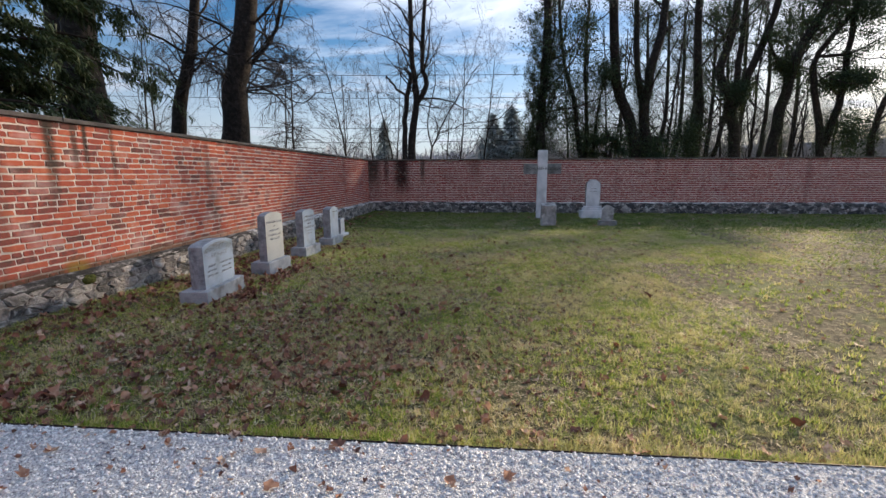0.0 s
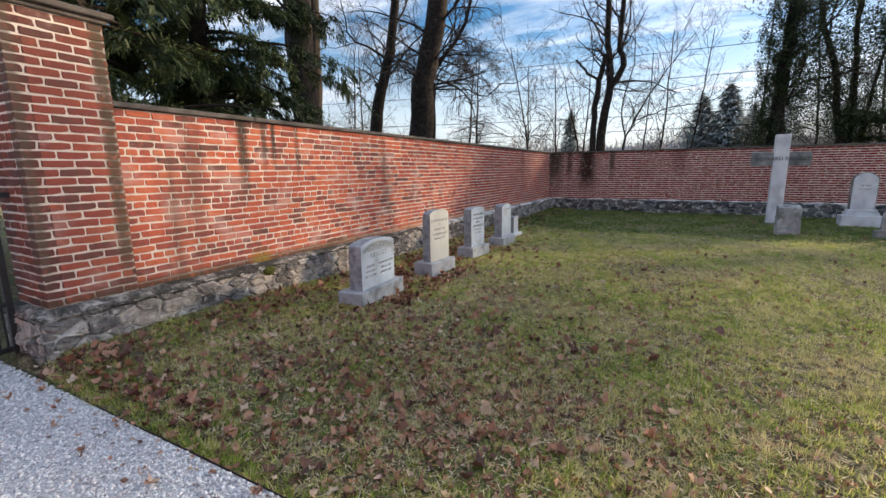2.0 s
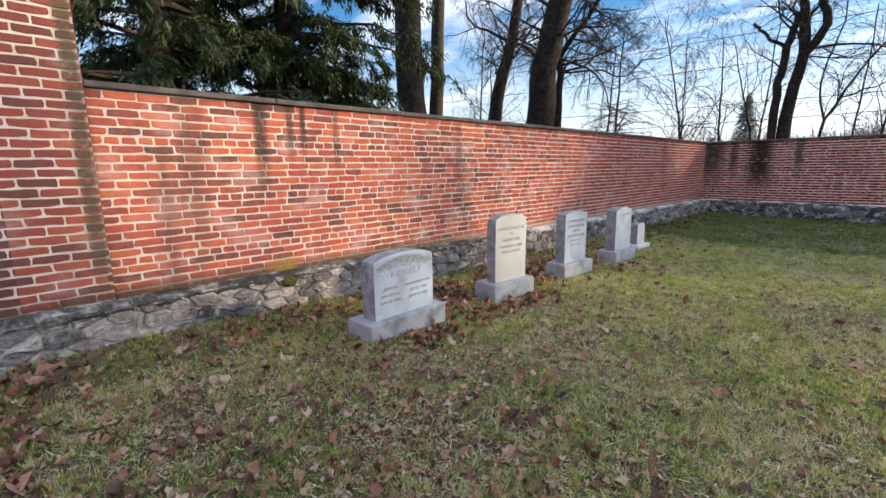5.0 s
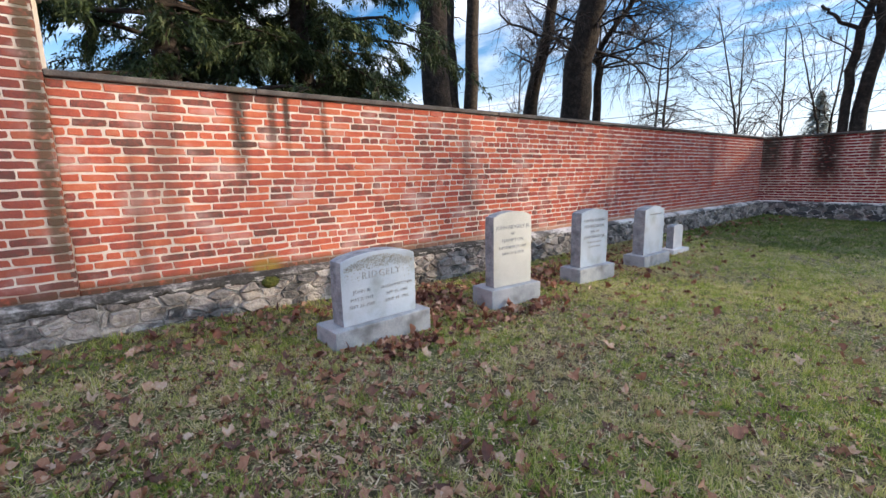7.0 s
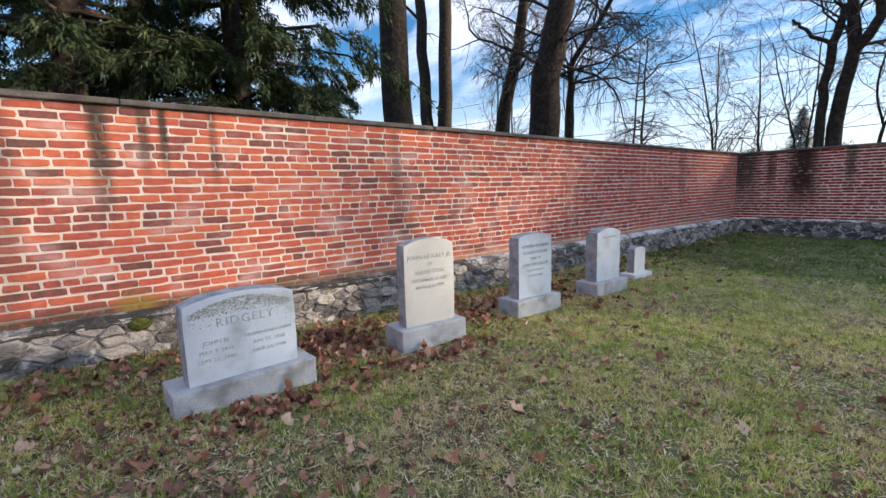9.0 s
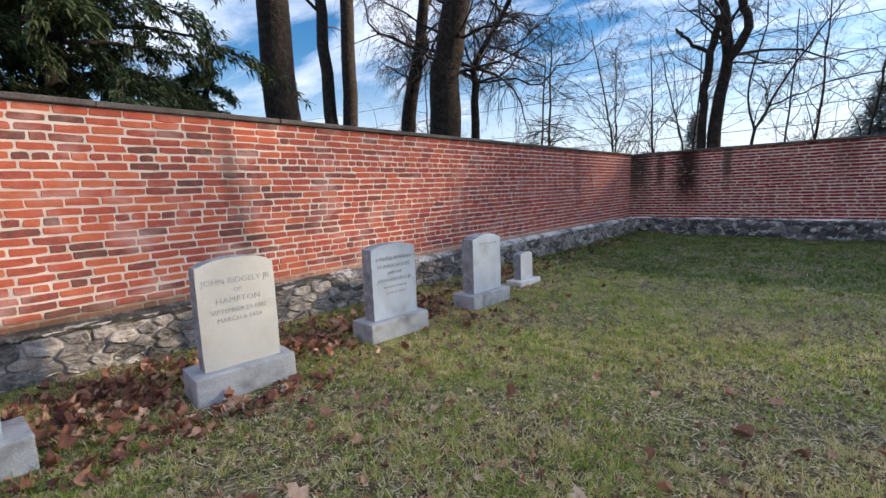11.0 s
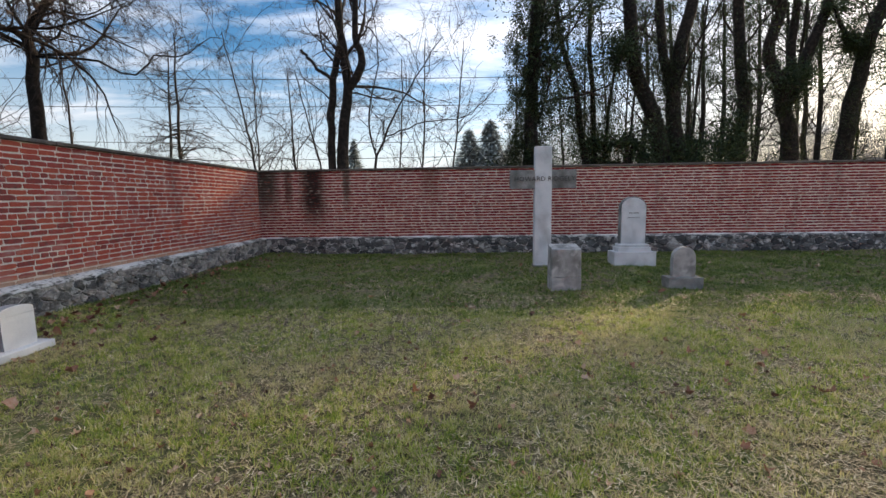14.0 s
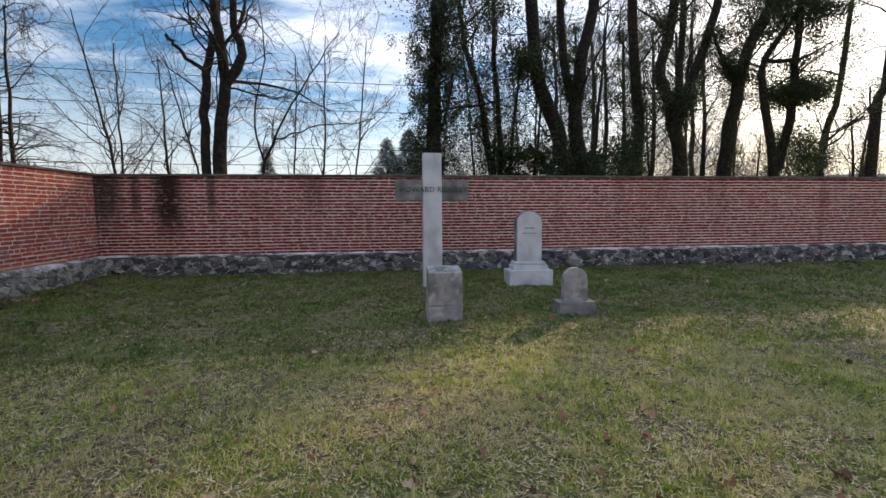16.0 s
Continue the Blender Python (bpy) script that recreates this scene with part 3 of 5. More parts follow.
def lay_pier():
    rng = random.Random(21)
    runs = [(Matrix.Translation((0.060, 2.382, 0)), 0.662), (Matrix.Translation((0.060, 2.382, 0)) @ Euler((0, 0, radians(-90))).to_matrix().to_4x4() @ Matrix.Translation((0, -0.56, 0)), 0.56)]
    for k, (m, length) in enumerate(runs):
        for c in range(33):
            step, s = BRICK_L + JOINT, 0.0
            sizes = [BRICK_L] * 3 if (c + k) % 2 else [(BRICK_L - JOINT) / 2, BRICK_L, BRICK_L, (BRICK_L - JOINT) / 2]
            for ln in sizes:
                ln = min(ln, length - s)
                if ln < 0.05:
                    break
                ob = new("brick", brick_mesh(round(ln / 0.004) * 0.004))
                ob.matrix_world = m @ Matrix.Translation((rng.uniform(-0.003, 0.001), s + ln / 2, LEDGE + 0.03 + (c + 0.5) * COURSE))
                ob.parent = pier
                s += ln + JOINT


    # the narrow return where the pier stands proud of the wall
    for c in range(33):
        ob = new("brick", brick_mesh(0.052))
        ob.matrix_world = Matrix.Translation((0.034, 3.042, LEDGE + 0.03 + (c + 0.5) * COURSE)) @ Euler((0, 0, radians(90))).to_matrix().to_4x4()
        ob.parent = pier


part("cap_moulding", box(-0.53, 0.092, 2.355, 3.072, PIER_TOP, PIER_TOP + 0.035, 0.008), M_COPING, pier)
bm = box(-0.57, 0.13, 2.315, 3.112, PIER_TOP + 0.036, PIER_TOP + 0.085, 0.008)
part("cap_slab", bm, M_COPING, pier, "dark weathered cap slab")


# ---- rubble plinths ----
def clip(poly, px, py, nx, ny):
    """The part of a polygon on the near side of a line through p with normal n."""
    out = []
    for (ax, ay), (bx, by) in zip(poly, poly[1:] + poly[:1]):
        da, db = (ax - px) * nx + (ay - py) * ny, (bx - px) * nx + (by - py) * ny
        if da <= 0:
            out.append((ax, ay))
        if (da < 0) != (db < 0) and da != db:
            t = da / (da - db)
            out.append((ax + (bx - ax) * t, ay + (by - ay) * t))
    return out


def stone_mesh(poly, rng, bulge, gap, material):
    """One split fieldstone, face to +x: its outline in the wall's plane, edges broken, the face tilted and uneven."""
    cy, cz = sum(p[0] for p in poly) / len(poly), sum(p[1] for p in poly) / len(poly)
    ring = []
    for (ay, az), (by, bz) in zip(poly, poly[1:] + poly[:1]):
        for t in (0.1, 0.55):
            k = rng.uniform(0.93, 1.03)
            y, z = ay + (by - ay) * t, az + (bz - az) * t
            far = math.hypot(y - cy, z - cz) + 1e-6
            ring.append((cy + (y - cy) * k * (1 - min(0.5, gap / far)), cz + (z - cz) * k * (1 - min(0.5, gap / far))))
    n = len(ring)
    ty, tz = rng.uniform(-0.12, 0.12), rng.uniform(-0.16, 0.10)
    vs = [(-0.06, y, z) for y, z in ring]
    vs += [(bulge * rng.uniform(0.35, 0.85), y, z) for y, z in ring]
    for k in (0.82, 0.42):
        vs += [(bulge + ty * (y - cy) * k + tz * (z - cz) * k + rng.uniform(-0.007, 0.007), cy + (y - cy) * k, cz + (z - cz) * k) for y, z in ring]
    vs.append((bulge + rng.uniform(-0.006, 0.010), cy, cz))
    fs = []
    for i in range(n):
        j = (i + 1) % n
        fs += [(q * n + i, q * n + j, (q + 1) * n + j, (q + 1) * n + i) for q in range(3)] + [(3 * n + i, 3 * n + j, 4 * n)]
    me = bpy.data.meshes.new("stone")
    me.from_pydata(vs, [], fs)
    me.materials.append(material)
    return me


def rubble(thing, m, length, height, seed, mean, material, pointing, fill=0.005):
    """Random rubble: split stones of very uneven size, longer than high, with mortar slapped between and partly over them."""
    rng = random.Random(seed)
    wide = 1.75
    pts, tries = [], 0
    while tries < 60 * length / mean:
        tries += 1
        y, z = rng.uniform(-0.05, length + 0.05), rng.uniform(0.0, height)
        r = mean * (0.42 if rng.random() < 0.35 else rng.uniform(0.6, 1.0))
        if all(math.hypot((y - a) / wide, z - b) > 0.5 * (r + q) * 0.62 for a, b, q in pts):
            pts.append((y, z, r))
    for a, b, r in pts:
        poly = [(max(0.0, a - 0.6), 0.0), (min(length, a + 0.6), 0.0), (min(length, a + 0.6), height), (max(0.0, a - 0.6), height)]
        for c, d, q in pts:
            if (c, d) != (a, b) and abs(c - a) < 0.9 and len(poly) > 2:
                t = 0.5 + 0.22 * (r - q) / (r + q)
                poly = clip(poly, a + (c - a) * t, b + (d - b) * t, (c - a) / wide ** 2, d - b)
        if len(poly) < 3:
            continue
        size = max(p[0] for p in poly) - min(p[0] for p in poly)
        if size < 0.03:
            continue
        ob = new("stone", stone_mesh(poly, rng, rng.uniform(0.014, 0.050), rng.uniform(0.002, 0.009), material))
        ob.matrix_world = m
        ob.parent = thing
    step = 0.022
    ny, nz = int(length / step) + 1, int((height + 0.02) / step) + 1
    vs, fs = [], []
    for i in range(ny + 1):
        for k in range(nz + 1):
            y, z = length * i / ny, (height + 0.02) * k / nz
            p = Vector((y, z, seed))
            vs.append((fill + 0.022 * noise.noise(p * 5.0) + 0.014 * noise.noise(p * 14.0) + 0.006 * noise.noise(p * 34.0), y, z))
    for i in range(ny):
        for k in range(nz):
            q = i * (nz + 1) + k
            fs.append((q, q + nz + 1, q + nz + 2, q + 1))
    ob = raw("pointing", vs, fs, pointing, thing, "smeared rough mortar between stones", smooth=True)
    ob.matrix_world = m


def wash(length, out, low, high, seed):
    """Sloping cement on top of a plinth, broken and uneven, along y with its front at x = out."""
    n = int(length / 0.035)
    vs, fs = [], []
    for i in range(n + 1):
        y = length * i / n
        a = noise.noise(Vector((y * 2.3, seed, 0)))
        b = noise.noise(Vector((y * 7.0, seed + 9, 3)))
        c = noise.noise(Vector((y * 0.7, seed + 4, 1)))
        d = noise.noise(Vector((y * 15.0, seed + 2, 6)))
        lip = out + 0.018 * a + 0.022 * b + 0.020 * d
        lo = low + 0.030 * c + 0.050 * b + 0.036 * d
        hi = high + 0.012 * a
        vs += [(0.0, y, hi), (lip * 0.55, y, hi - 0.014 + 0.010 * b), (lip, y, lo), (lip - 0.004, y, lo - 0.006 - 0.022 * abs(a)), (-0.02, y, low - 0.12)]
    for i in range(n):
        for k in range(4):
            p = i * 5 + k
            fs.append((p, p + 1, p + 6, p + 5))
    return vs, fs


plinth_w = tagged(part("plinth_west", box(-0.05, 0.105, 3.11, 17.62, -0.2, 0.365), M_POINTING), "rubble stone plinth of mixed grey fieldstone with leaves at its foot", "plinth", kind="structure")
plinth_n = tagged(part("plinth_north", box(0.115, 30.0, 17.52, 17.65, -0.2, 0.365), M_POINTING), "rubble stone plinth of dark and pale fieldstone", "plinth", kind="structure")
plinth_p = tagged(part("plinth_pier", box(-0.52, 0.132, 2.29, 3.118, -0.2, 0.36), M_RUBBLE_BED), "rubble stone foot of the gate pier", "plinth", kind="structure")
vs, fs = wash(4.9, 0.136, 0.385, LEDGE + 0.02, 1.0)
ob = raw("cement_wash", vs, fs, M_WASH, plinth_w, "sloping broken cement ledge, dark with age", smooth=True)
ob.location = (0, 3.11, 0)
vs, fs = wash(9.6, 0.136, 0.385, LEDGE + 0.02, 1.0)
ob = raw("cement_wash", vs, fs, M_WASH_PALE, plinth_w, "pale patched cement ledge", smooth=True)
ob.location = (0, 8.012, 0)
vs, fs = wash(29.9, 0.10, 0.385, LEDGE + 0.02, 5.0)
ob = raw("cement_wash", vs, fs, M_WASH_PALE, plinth_n, "pale cement ledge", smooth=True)
ob.matrix_world = along_x(0.1, 17.64)
vs, fs = wash(0.86, 0.105, 0.375, LEDGE + 0.03, 8.0)
ob = raw("cement_wash", vs, fs, M_WASH, plinth_p, smooth=True)
ob.location = (0.056, 2.28, 0)
vs, fs = wash(0.67, 0.12, 0.375, LEDGE + 0.03, 9.0)
ob = raw("cement_wash", vs, fs, M_WASH, plinth_p, smooth=True)
ob.matrix_world = along_x(0.15 - 0.67, 2.39)


# ---- iron gate ----
def bar(x, y, z0, z1, r=0.009, n=6):
    bm = bmesh.new()
    bmesh.ops.create_cone(bm, cap_ends=True, segments=n, radius1=r, radius2=r, depth=z1 - z0, matrix=Matrix.Translation((x, y, (z0 + z1) / 2)))
    return bm


def build_gate():
    gate = tagged(empty("iron_gate", -0.30, 2.2, 0.03), "closed black wrought iron gate between brick piers", "gate")
    gx, y0, y1 = 0.0, -3.30, 0.06
    lo, hi = 0.05, 1.52
    for y in (y1, y0, (y0 + y1) / 2 + 0.03, (y0 + y1) / 2 - 0.03):
        part("stile", box(gx - 0.022, gx + 0.022, y - 0.022, y + 0.022, lo - 0.05, hi + (0.55 if y == y1 else 0.05), 0.004), M_IRON, gate)
    for z in (lo + 0.03, 0.45, 0.78, 1.15, hi):
        part("rail", box(gx - 0.016, gx + 0.016, y0, y1, z - 0.02, z + 0.02, 0.003), M_IRON, gate)
    y = y1 - 0.10
    while y > y0 + 0.05:
        part("bar", bar(gx, y, lo, hi + 0.10), M_IRON, gate)
        part("short_bar", bar(gx, y + 0.05, lo, 0.78), M_IRON, gate)
        y -= 0.10
    part("hinge", box(gx - 0.03, gx + 0.03, y1, y1 + 0.12, 0.30, 0.34, 0.005), M_IRON, gate)
    part("hinge", box(gx - 0.03, gx + 0.03, y1, y1 + 0.12, 1.30, 1.34, 0.005), M_IRON, gate)


build_gate()


# ---- gravestones ----
def writing(body, size, material, parent, place, face, spacing=1.0, thick=0.0015, name="inscription"):
    """Cut lettering: a line of text, centred at place. face: 'east' reads from +x, 'south' from -y."""
    curve = bpy.data.curves.new(name, "FONT")
    curve.body, curve.size, curve.align_x, curve.align_y, curve.space_character, curve.extrude, curve.resolution_u = body, size, "CENTER", "CENTER", spacing, thick, 2
    tmp = new("tmp", curve)
    bpy.context.view_layer.update()
    me = bpy.data.meshes.new_from_object(tmp)
    bpy.data.objects.remove(tmp)
    ob = put(new(name, me), parent, material)
    turn = (90, 0, 90) if face == "east" else (90, 0, 0)
    ob.matrix_world = parent.matrix_world.inverted() @ pose(0, 0, 0)
    ob.matrix_parent_inverse = Matrix.Identity(4)
    ob.matrix_basis = pose(*place, *turn)
    return ob


def worn_line(w, h, material, parent, place, face):
    """A line of lettering too worn to read: short plain bars."""
    rng = random.Random(int(place[2] * 1000) + int(place[1] * 77))
    bm = bmesh.new()
    s = -w / 2
    while s < w / 2:
        k = min(rng.uniform(0.5, 0.9) * h, w / 2 - s)
        c = (s + k / 2)
        mtx = Matrix.Translation((0.0, c, 0) if face == "east" else (c, 0.0, 0)) @ Matrix.Diagonal((0.003, k * 0.72, h, 1) if face == "east" else (k * 0.72, 0.003, h, 1))
        bmesh.ops.create_cube(bm, size=1.0, matrix=mtx)
        s += k * (1.15 if rng.random() < 0.8 else 2.0)
    ob = part("worn_inscription", bm, material, parent)
    ob.location = place
    return ob


def die_body(w, d, h, arch, shoulder=0.0, steps=14):
    """A headstone slab facing +x: width along y, a gently arched (or round) top, rounded arrises."""
    pts = [(-w / 2, 0.0), (w / 2, 0.0)]
    for i in range(steps + 1):
        u = 1 - 2 * i / steps
        half = w / 2 - shoulder
        if shoulder and i == 0:
            pts.append((w / 2, h - arch))
        if arch >= half * 0.95:
            pts.append((half * math.sin(u * math.pi / 2), h - arch + arch * math.cos(u * math.pi / 2)))
        else:
            pts.append((u * half, h - arch + arch * (1 - u * u) ** (0.75)))
        if shoulder and i == steps:
            pts.append((-w / 2, h - arch))
    clean = []
    for p in pts:
        if not clean or (abs(p[0] - clean[-1][0]) + abs(p[1] - clean[-1][1])) > 1e-4:
            clean.append(p)
    bm = bmesh.new()
    front = [bm.verts.new((d / 2, y, z)) for y, z in clean]
    back = [bm.verts.new((-d / 2, y, z)) for y, z in clean]
    f = bm.faces.new(front)
    b = bm.faces.new(back[::-1])
    n = len(clean)
    for i in range(n):
        j = (i + 1) % n
        bm.faces.new((front[j], front[i], back[i], back[j]))
    flanks = [q for q in bm.faces if len(q.verts) == 4 and abs(q.calc_center_median().y) > w / 2 - 1e-4]
    bmesh.ops.subdivide_edges(bm, edges=list({e for q in flanks for e in q.edges}), cuts=6, use_grid_fill=True)
    for v in bm.verts:
        if abs(v.co.y) > w / 2 - 1e-4 and 0.001 < v.co.z < h - arch - 0.001:
            inside = abs(v.co.x) < d / 2 - 0.001
            v.co.y += math.copysign((0.012 if inside else 0.004) * noise.noise(v.co * 17.0) - (0.0 if inside else 0.003), v.co.y)
    front_edges, back_edges = set(), set()
    for q in bm.faces:
        if len(q.verts) > 6:
            (front_edges if q.calc_center_median().x > 0 else back_edges).update(q.edges)
    rim = list(front_edges | back_edges)
    bmesh.ops.bevel(bm, geom=rim, offset=0.005, segments=2, affect="EDGES", profile=0.6)
    bmesh.ops.recalc_face_normals(bm, faces=bm.faces[:])
    return bm


def rough_sides(me, dark_index, d):
    """Rock-faced sides: faces that look along the slab's width or up take the second material, darkened for their
    shade.
    """
    for p in me.polygons:
        if abs(p.normal.x) < 0.5 and abs(p.center.x) < d / 2 - 0.004:
            p.material_index = dark_index


def west_stone(label, x_front, y0, y1, z, base_h, base_d, die_w, die_d, die_h, arch, shoulder, lean, mat, lines):
    """A headstone by the west wall, facing east: base block and upright slab with lettering."""
    yc = (y0 + y1) / 2
    thing = tagged(empty("gravestone", x_front, yc, z), label, "gravestone", group="gravestones along the wall")
    thing.rotation_euler = (0, 0, radians(lean))
    bm = box(-base_d, 0, -(y1 - y0) / 2, (y1 - y0) / 2, -0.12, base_h, 0.012, 2)
    roughen(bm, 5, 0.004, 9.0)
    part("base", bm, M_MARBLE_WHITE if mat is M_MARBLE_WHITE else M_GRANITE_BASE, thing, "hewn stone base")
    front = -(base_d - die_d) / 2 if base_d - die_d < 0.14 else -0.07
    die = part("slab", die_body(die_w, die_d, die_h, arch, shoulder), mat, thing)
    die.location = (front - die_d / 2, 0, base_h + 0.002)
    die.data.materials.append(M_GRANITE_ROUGH)
    rough_sides(die.data, 1, die_d)
    bpy.context.view_layer.update()
    for text in lines:
        place = (die_d / 2 + 0.0012, text[1], text[2])
        if isinstance(text[0], str):
            writing(text[0], text[3], M_LETTER, die, place, "east", text[4] if len(text) > 4 else 1.05)
        else:
            worn_line(text[0], text[3] * 0.55, M_WORN, die, place, "east")
    return die


wide_slab = west_stone("wide low grey granite headstone, lichen across its arched top", 1.455, 4.500, 5.385, 0.07, 0.130, 0.33, 0.675, 0.165, 0.545, 0.055, 0.0, 4.0, M_GRANITE, [
    ("RIDGELY", 0.015, 0.365, 0.078, 1.22),
    ("JOHN III", -0.17, 0.250, 0.040), ("MAY 9. 1911", -0.17, 0.192, 0.036), ("SEPT 25. 1990", -0.17, 0.136, 0.036),
    ("LILLIAN M KETCHAM", 0.155, 0.250, 0.034, 0.95), ("APR 25. 1908", 0.155, 0.192, 0.036), ("JUNE 24. 1996", 0.155, 0.136, 0.036)])
west_stone("tall buff-white granite headstone with a low arched top", 1.425, 6.125, 6.785, 0.05, 0.155, 0.31, 0.50, 0.125, 0.740, 0.045, 0.018, -3.0, M_GRANITE_WARM, [
    ("JOHN RIDGELY JR", 0.0, 0.585, 0.056, 1.0), ("OF", 0.0, 0.520, 0.040), ("HAMPTON", 0.0, 0.455, 0.056, 1.1),
    ("SEPTEMBER 23 1882", 0.0, 0.385, 0.043, 1.0), ("MARCH 6 1959", 0.0, 0.325, 0.043, 1.05)])
west_stone("tall pale granite headstone with a low arched top", 1.415, 7.520, 8.190, 0.05, 0.150, 0.30, 0.50, 0.14, 0.675, 0.036, 0.012, -2.0, M_GRANITE, [
    ("LOUISE ROMAN", 0.0, 0.545, 0.054, 1.05), ("HUMRICHOUSE", 0.0, 0.475, 0.054, 1.05), ("WIFE OF", 0.0, 0.412, 0.042),
    ("JOHN RIDGELY JR", 0.0, 0.348, 0.050, 1.0), (0.26, 0.0, 0.285, 0.030), (0.22, 0.0, 0.230, 0.030)])
west_stone("pale granite headstone with clipped shoulders and rock-faced sides", 1.43, 8.890, 9.585, 0.05, 0.125, 0.31, 0.51, 0.16, 0.655, 0.045, 0.045, 0.0, M_GRANITE, [
    (0.30, 0.02, 0.545, 0.040)])
west_stone("small white marble child's headstone on a low plinth", 1.243, 10.12, 10.62, 0.035, 0.055, 0.25, 0.29, 0.11, 0.375, 0.03, 0.0, 0.0, M_MARBLE_WHITE, [])


def lichen_patch(slab):
    """Grey lichen crust under the arched top of the wide stone."""
    rng = random.Random(8)
    vs, fs = [], []
    for _ in range(1500):
        y = rng.uniform(-0.315, 0.315)
        z = 0.515 - abs(rng.gauss(0, 0.065)) - 0.08 * (y / 0.33) ** 2
        if z < 0.30 or (z < 0.415 and rng.random() < 0.8):
            continue
        k, r = len(vs), rng.uniform(0.0015, 0.006)
        vs += [(0.0847, y + r * math.cos(a) * rng.uniform(0.6, 1.2), z + r * math.sin(a) * rng.uniform(0.6, 1.2)) for a in (0, 1.05, 2.1, 3.14, 4.19, 5.24)]
        fs.append(tuple(range(k, k + 6)))
    tagged(raw("lichen", vs, fs, M_LICHEN, slab, "grey lichen crust below the arched top"), kind="stuff")


lichen_patch(wide_slab)


def build_cross():
    """Tall stone cross by the north wall, its beam lettered."""
    cross = tagged(empty("stone_cross", 6.655, 15.47, 0.0), "tall pale stone memorial cross with a lettered weathered beam", "cross")
    shaft = box(-0.160, 0.160, -0.09, 0.09, -0.2, 2.325, 0.012, 2)
    for v in shaft.verts:
        t = max(0.0, min(1.0, v.co.z / 2.3))
        v.co.x *= 1.05 - 0.10 * t
        if v.co.z > 2.1:
            v.co.x *= 1.06
    part("shaft", shaft, M_MARBLE, cross)
    beam = part("beam", roughen(box(-0.635, 0.635, -0.080, 0.080, 1.515, 1.875, 0.010, 2), 4, 0.004, 6.0), M_MARBLE_DARK, cross, "lichen-dark cross beam")
    bpy.context.view_layer.update()
    writing("HOWARD RIDGELY", 0.128, M_LETTER_DARK, cross, (0.02, -0.0935, 1.70), "south", 1.05, thick=0.003)
    part("foot_stone", box(-0.185, 0.185, -0.12, 0.12, -0.15, 0.02, 0.01), M_MARBLE_DARK, cross)


build_cross()


def build_block():
    """Squat tapering marker with a sloped top and a string line low down."""
    thing = tagged(empty("block_marker", 6.575, 13.22, 0.0), "squat weathered grey stone block marker before the cross", "gravestone")
    bm = box(-0.212, 0.212, -0.16, 0.16, 0.19, 0.60, 0.012, 2)
    for v in bm.verts:
        v.co.x *= 1.0 - 0.04 * (v.co.z - 0.2)
        if v.co.z > 0.5:
            v.co.z += 0.05 * max(0.0, (v.co.y + 0.16) / 0.32)
    part("upper_block", roughen(bm, 4, 0.006, 8.0), M_MARBLE_GREY, thing)
    part("lower_block", roughen(box(-0.215, 0.215, -0.163, 0.163, -0.1, 0.187, 0.010, 2), 4, 0.006, 8.0), M_MARBLE_GREY, thing)


build_block()


def round_stone(label, x0, x1, y_front, base, plinth, die_w, die_d, z_sh, z_top, mat, mat_base, lines):
    """A round-headed stone facing south on a stepped base."""
    xc = (x0 + x1) / 2
    thing = tagged(empty("gravestone", xc, y_front, 0.0), label, "gravestone")
    w, (bh, bd) = x1 - x0, base
    part("base", roughen(box(-w / 2, w / 2, 0, bd, -0.1, bh, 0.010, 2), 4, 0.004, 8.0), mat_base, thing)
    z = bh
    if plinth:
        pw, pd, ph = plinth
        part("plinth", box(-pw / 2, pw / 2, (bd - pd) / 2, (bd + pd) / 2, z + 0.002, z + ph * 0.6, 0.012, 3), mat, thing)
        part("plinth_moulding", box(-pw / 2 + 0.03, pw / 2 - 0.03, (bd - pd) / 2 + 0.02, (bd + pd) / 2 - 0.02, z + ph * 0.6 + 0.002, z + ph, 0.02, 3), mat, thing)
        z += ph
    die = part("slab", die_body(die_w, die_d, z_top - z, z_top - z_sh, 0.0, 22), mat, thing)
    die.matrix_basis = pose(0, bd / 2, z + 0.002, 0, 0, -90)
    if lines:
        rim = die_body(die_w + 0.045, die_d * 0.8, z_top - z + 0.022, z_top - z_sh + 0.004, 0.0, 22)
        r = part("raised_rim", rim, M_MARBLE_DARK, thing, "darker carved rim")
        r.matrix_basis = pose(0, bd / 2 + 0.02, z + 0.001, 0, 0, -90)
    bpy.context.view_layer.update()
    for w_, zz, h in lines:
        worn_line(w_, h, M_MARBLE_DARK, thing, (0, bd / 2 - die_d / 2 - 0.001, zz), "south")
    return thing


round_stone("round-headed white marble headstone with dark rim on stepped base", 8.00, 8.795, 15.25, (0.275, 0.40), (0.63, 0.30, 0.145), 0.45, 0.12, 1.165, 1.315, M_MARBLE, M_MARBLE, [(0.18, 1.02, 0.028), (0.24, 0.93, 0.016)])
round_stone("small round-topped grey marble headstone on a dark block", 8.072, 8.568, 13.17, (0.155, 0.24), None, 0.32, 0.09, 0.44, 0.594, M_MARBLE_GREY, M_MARBLE_DARK, [])


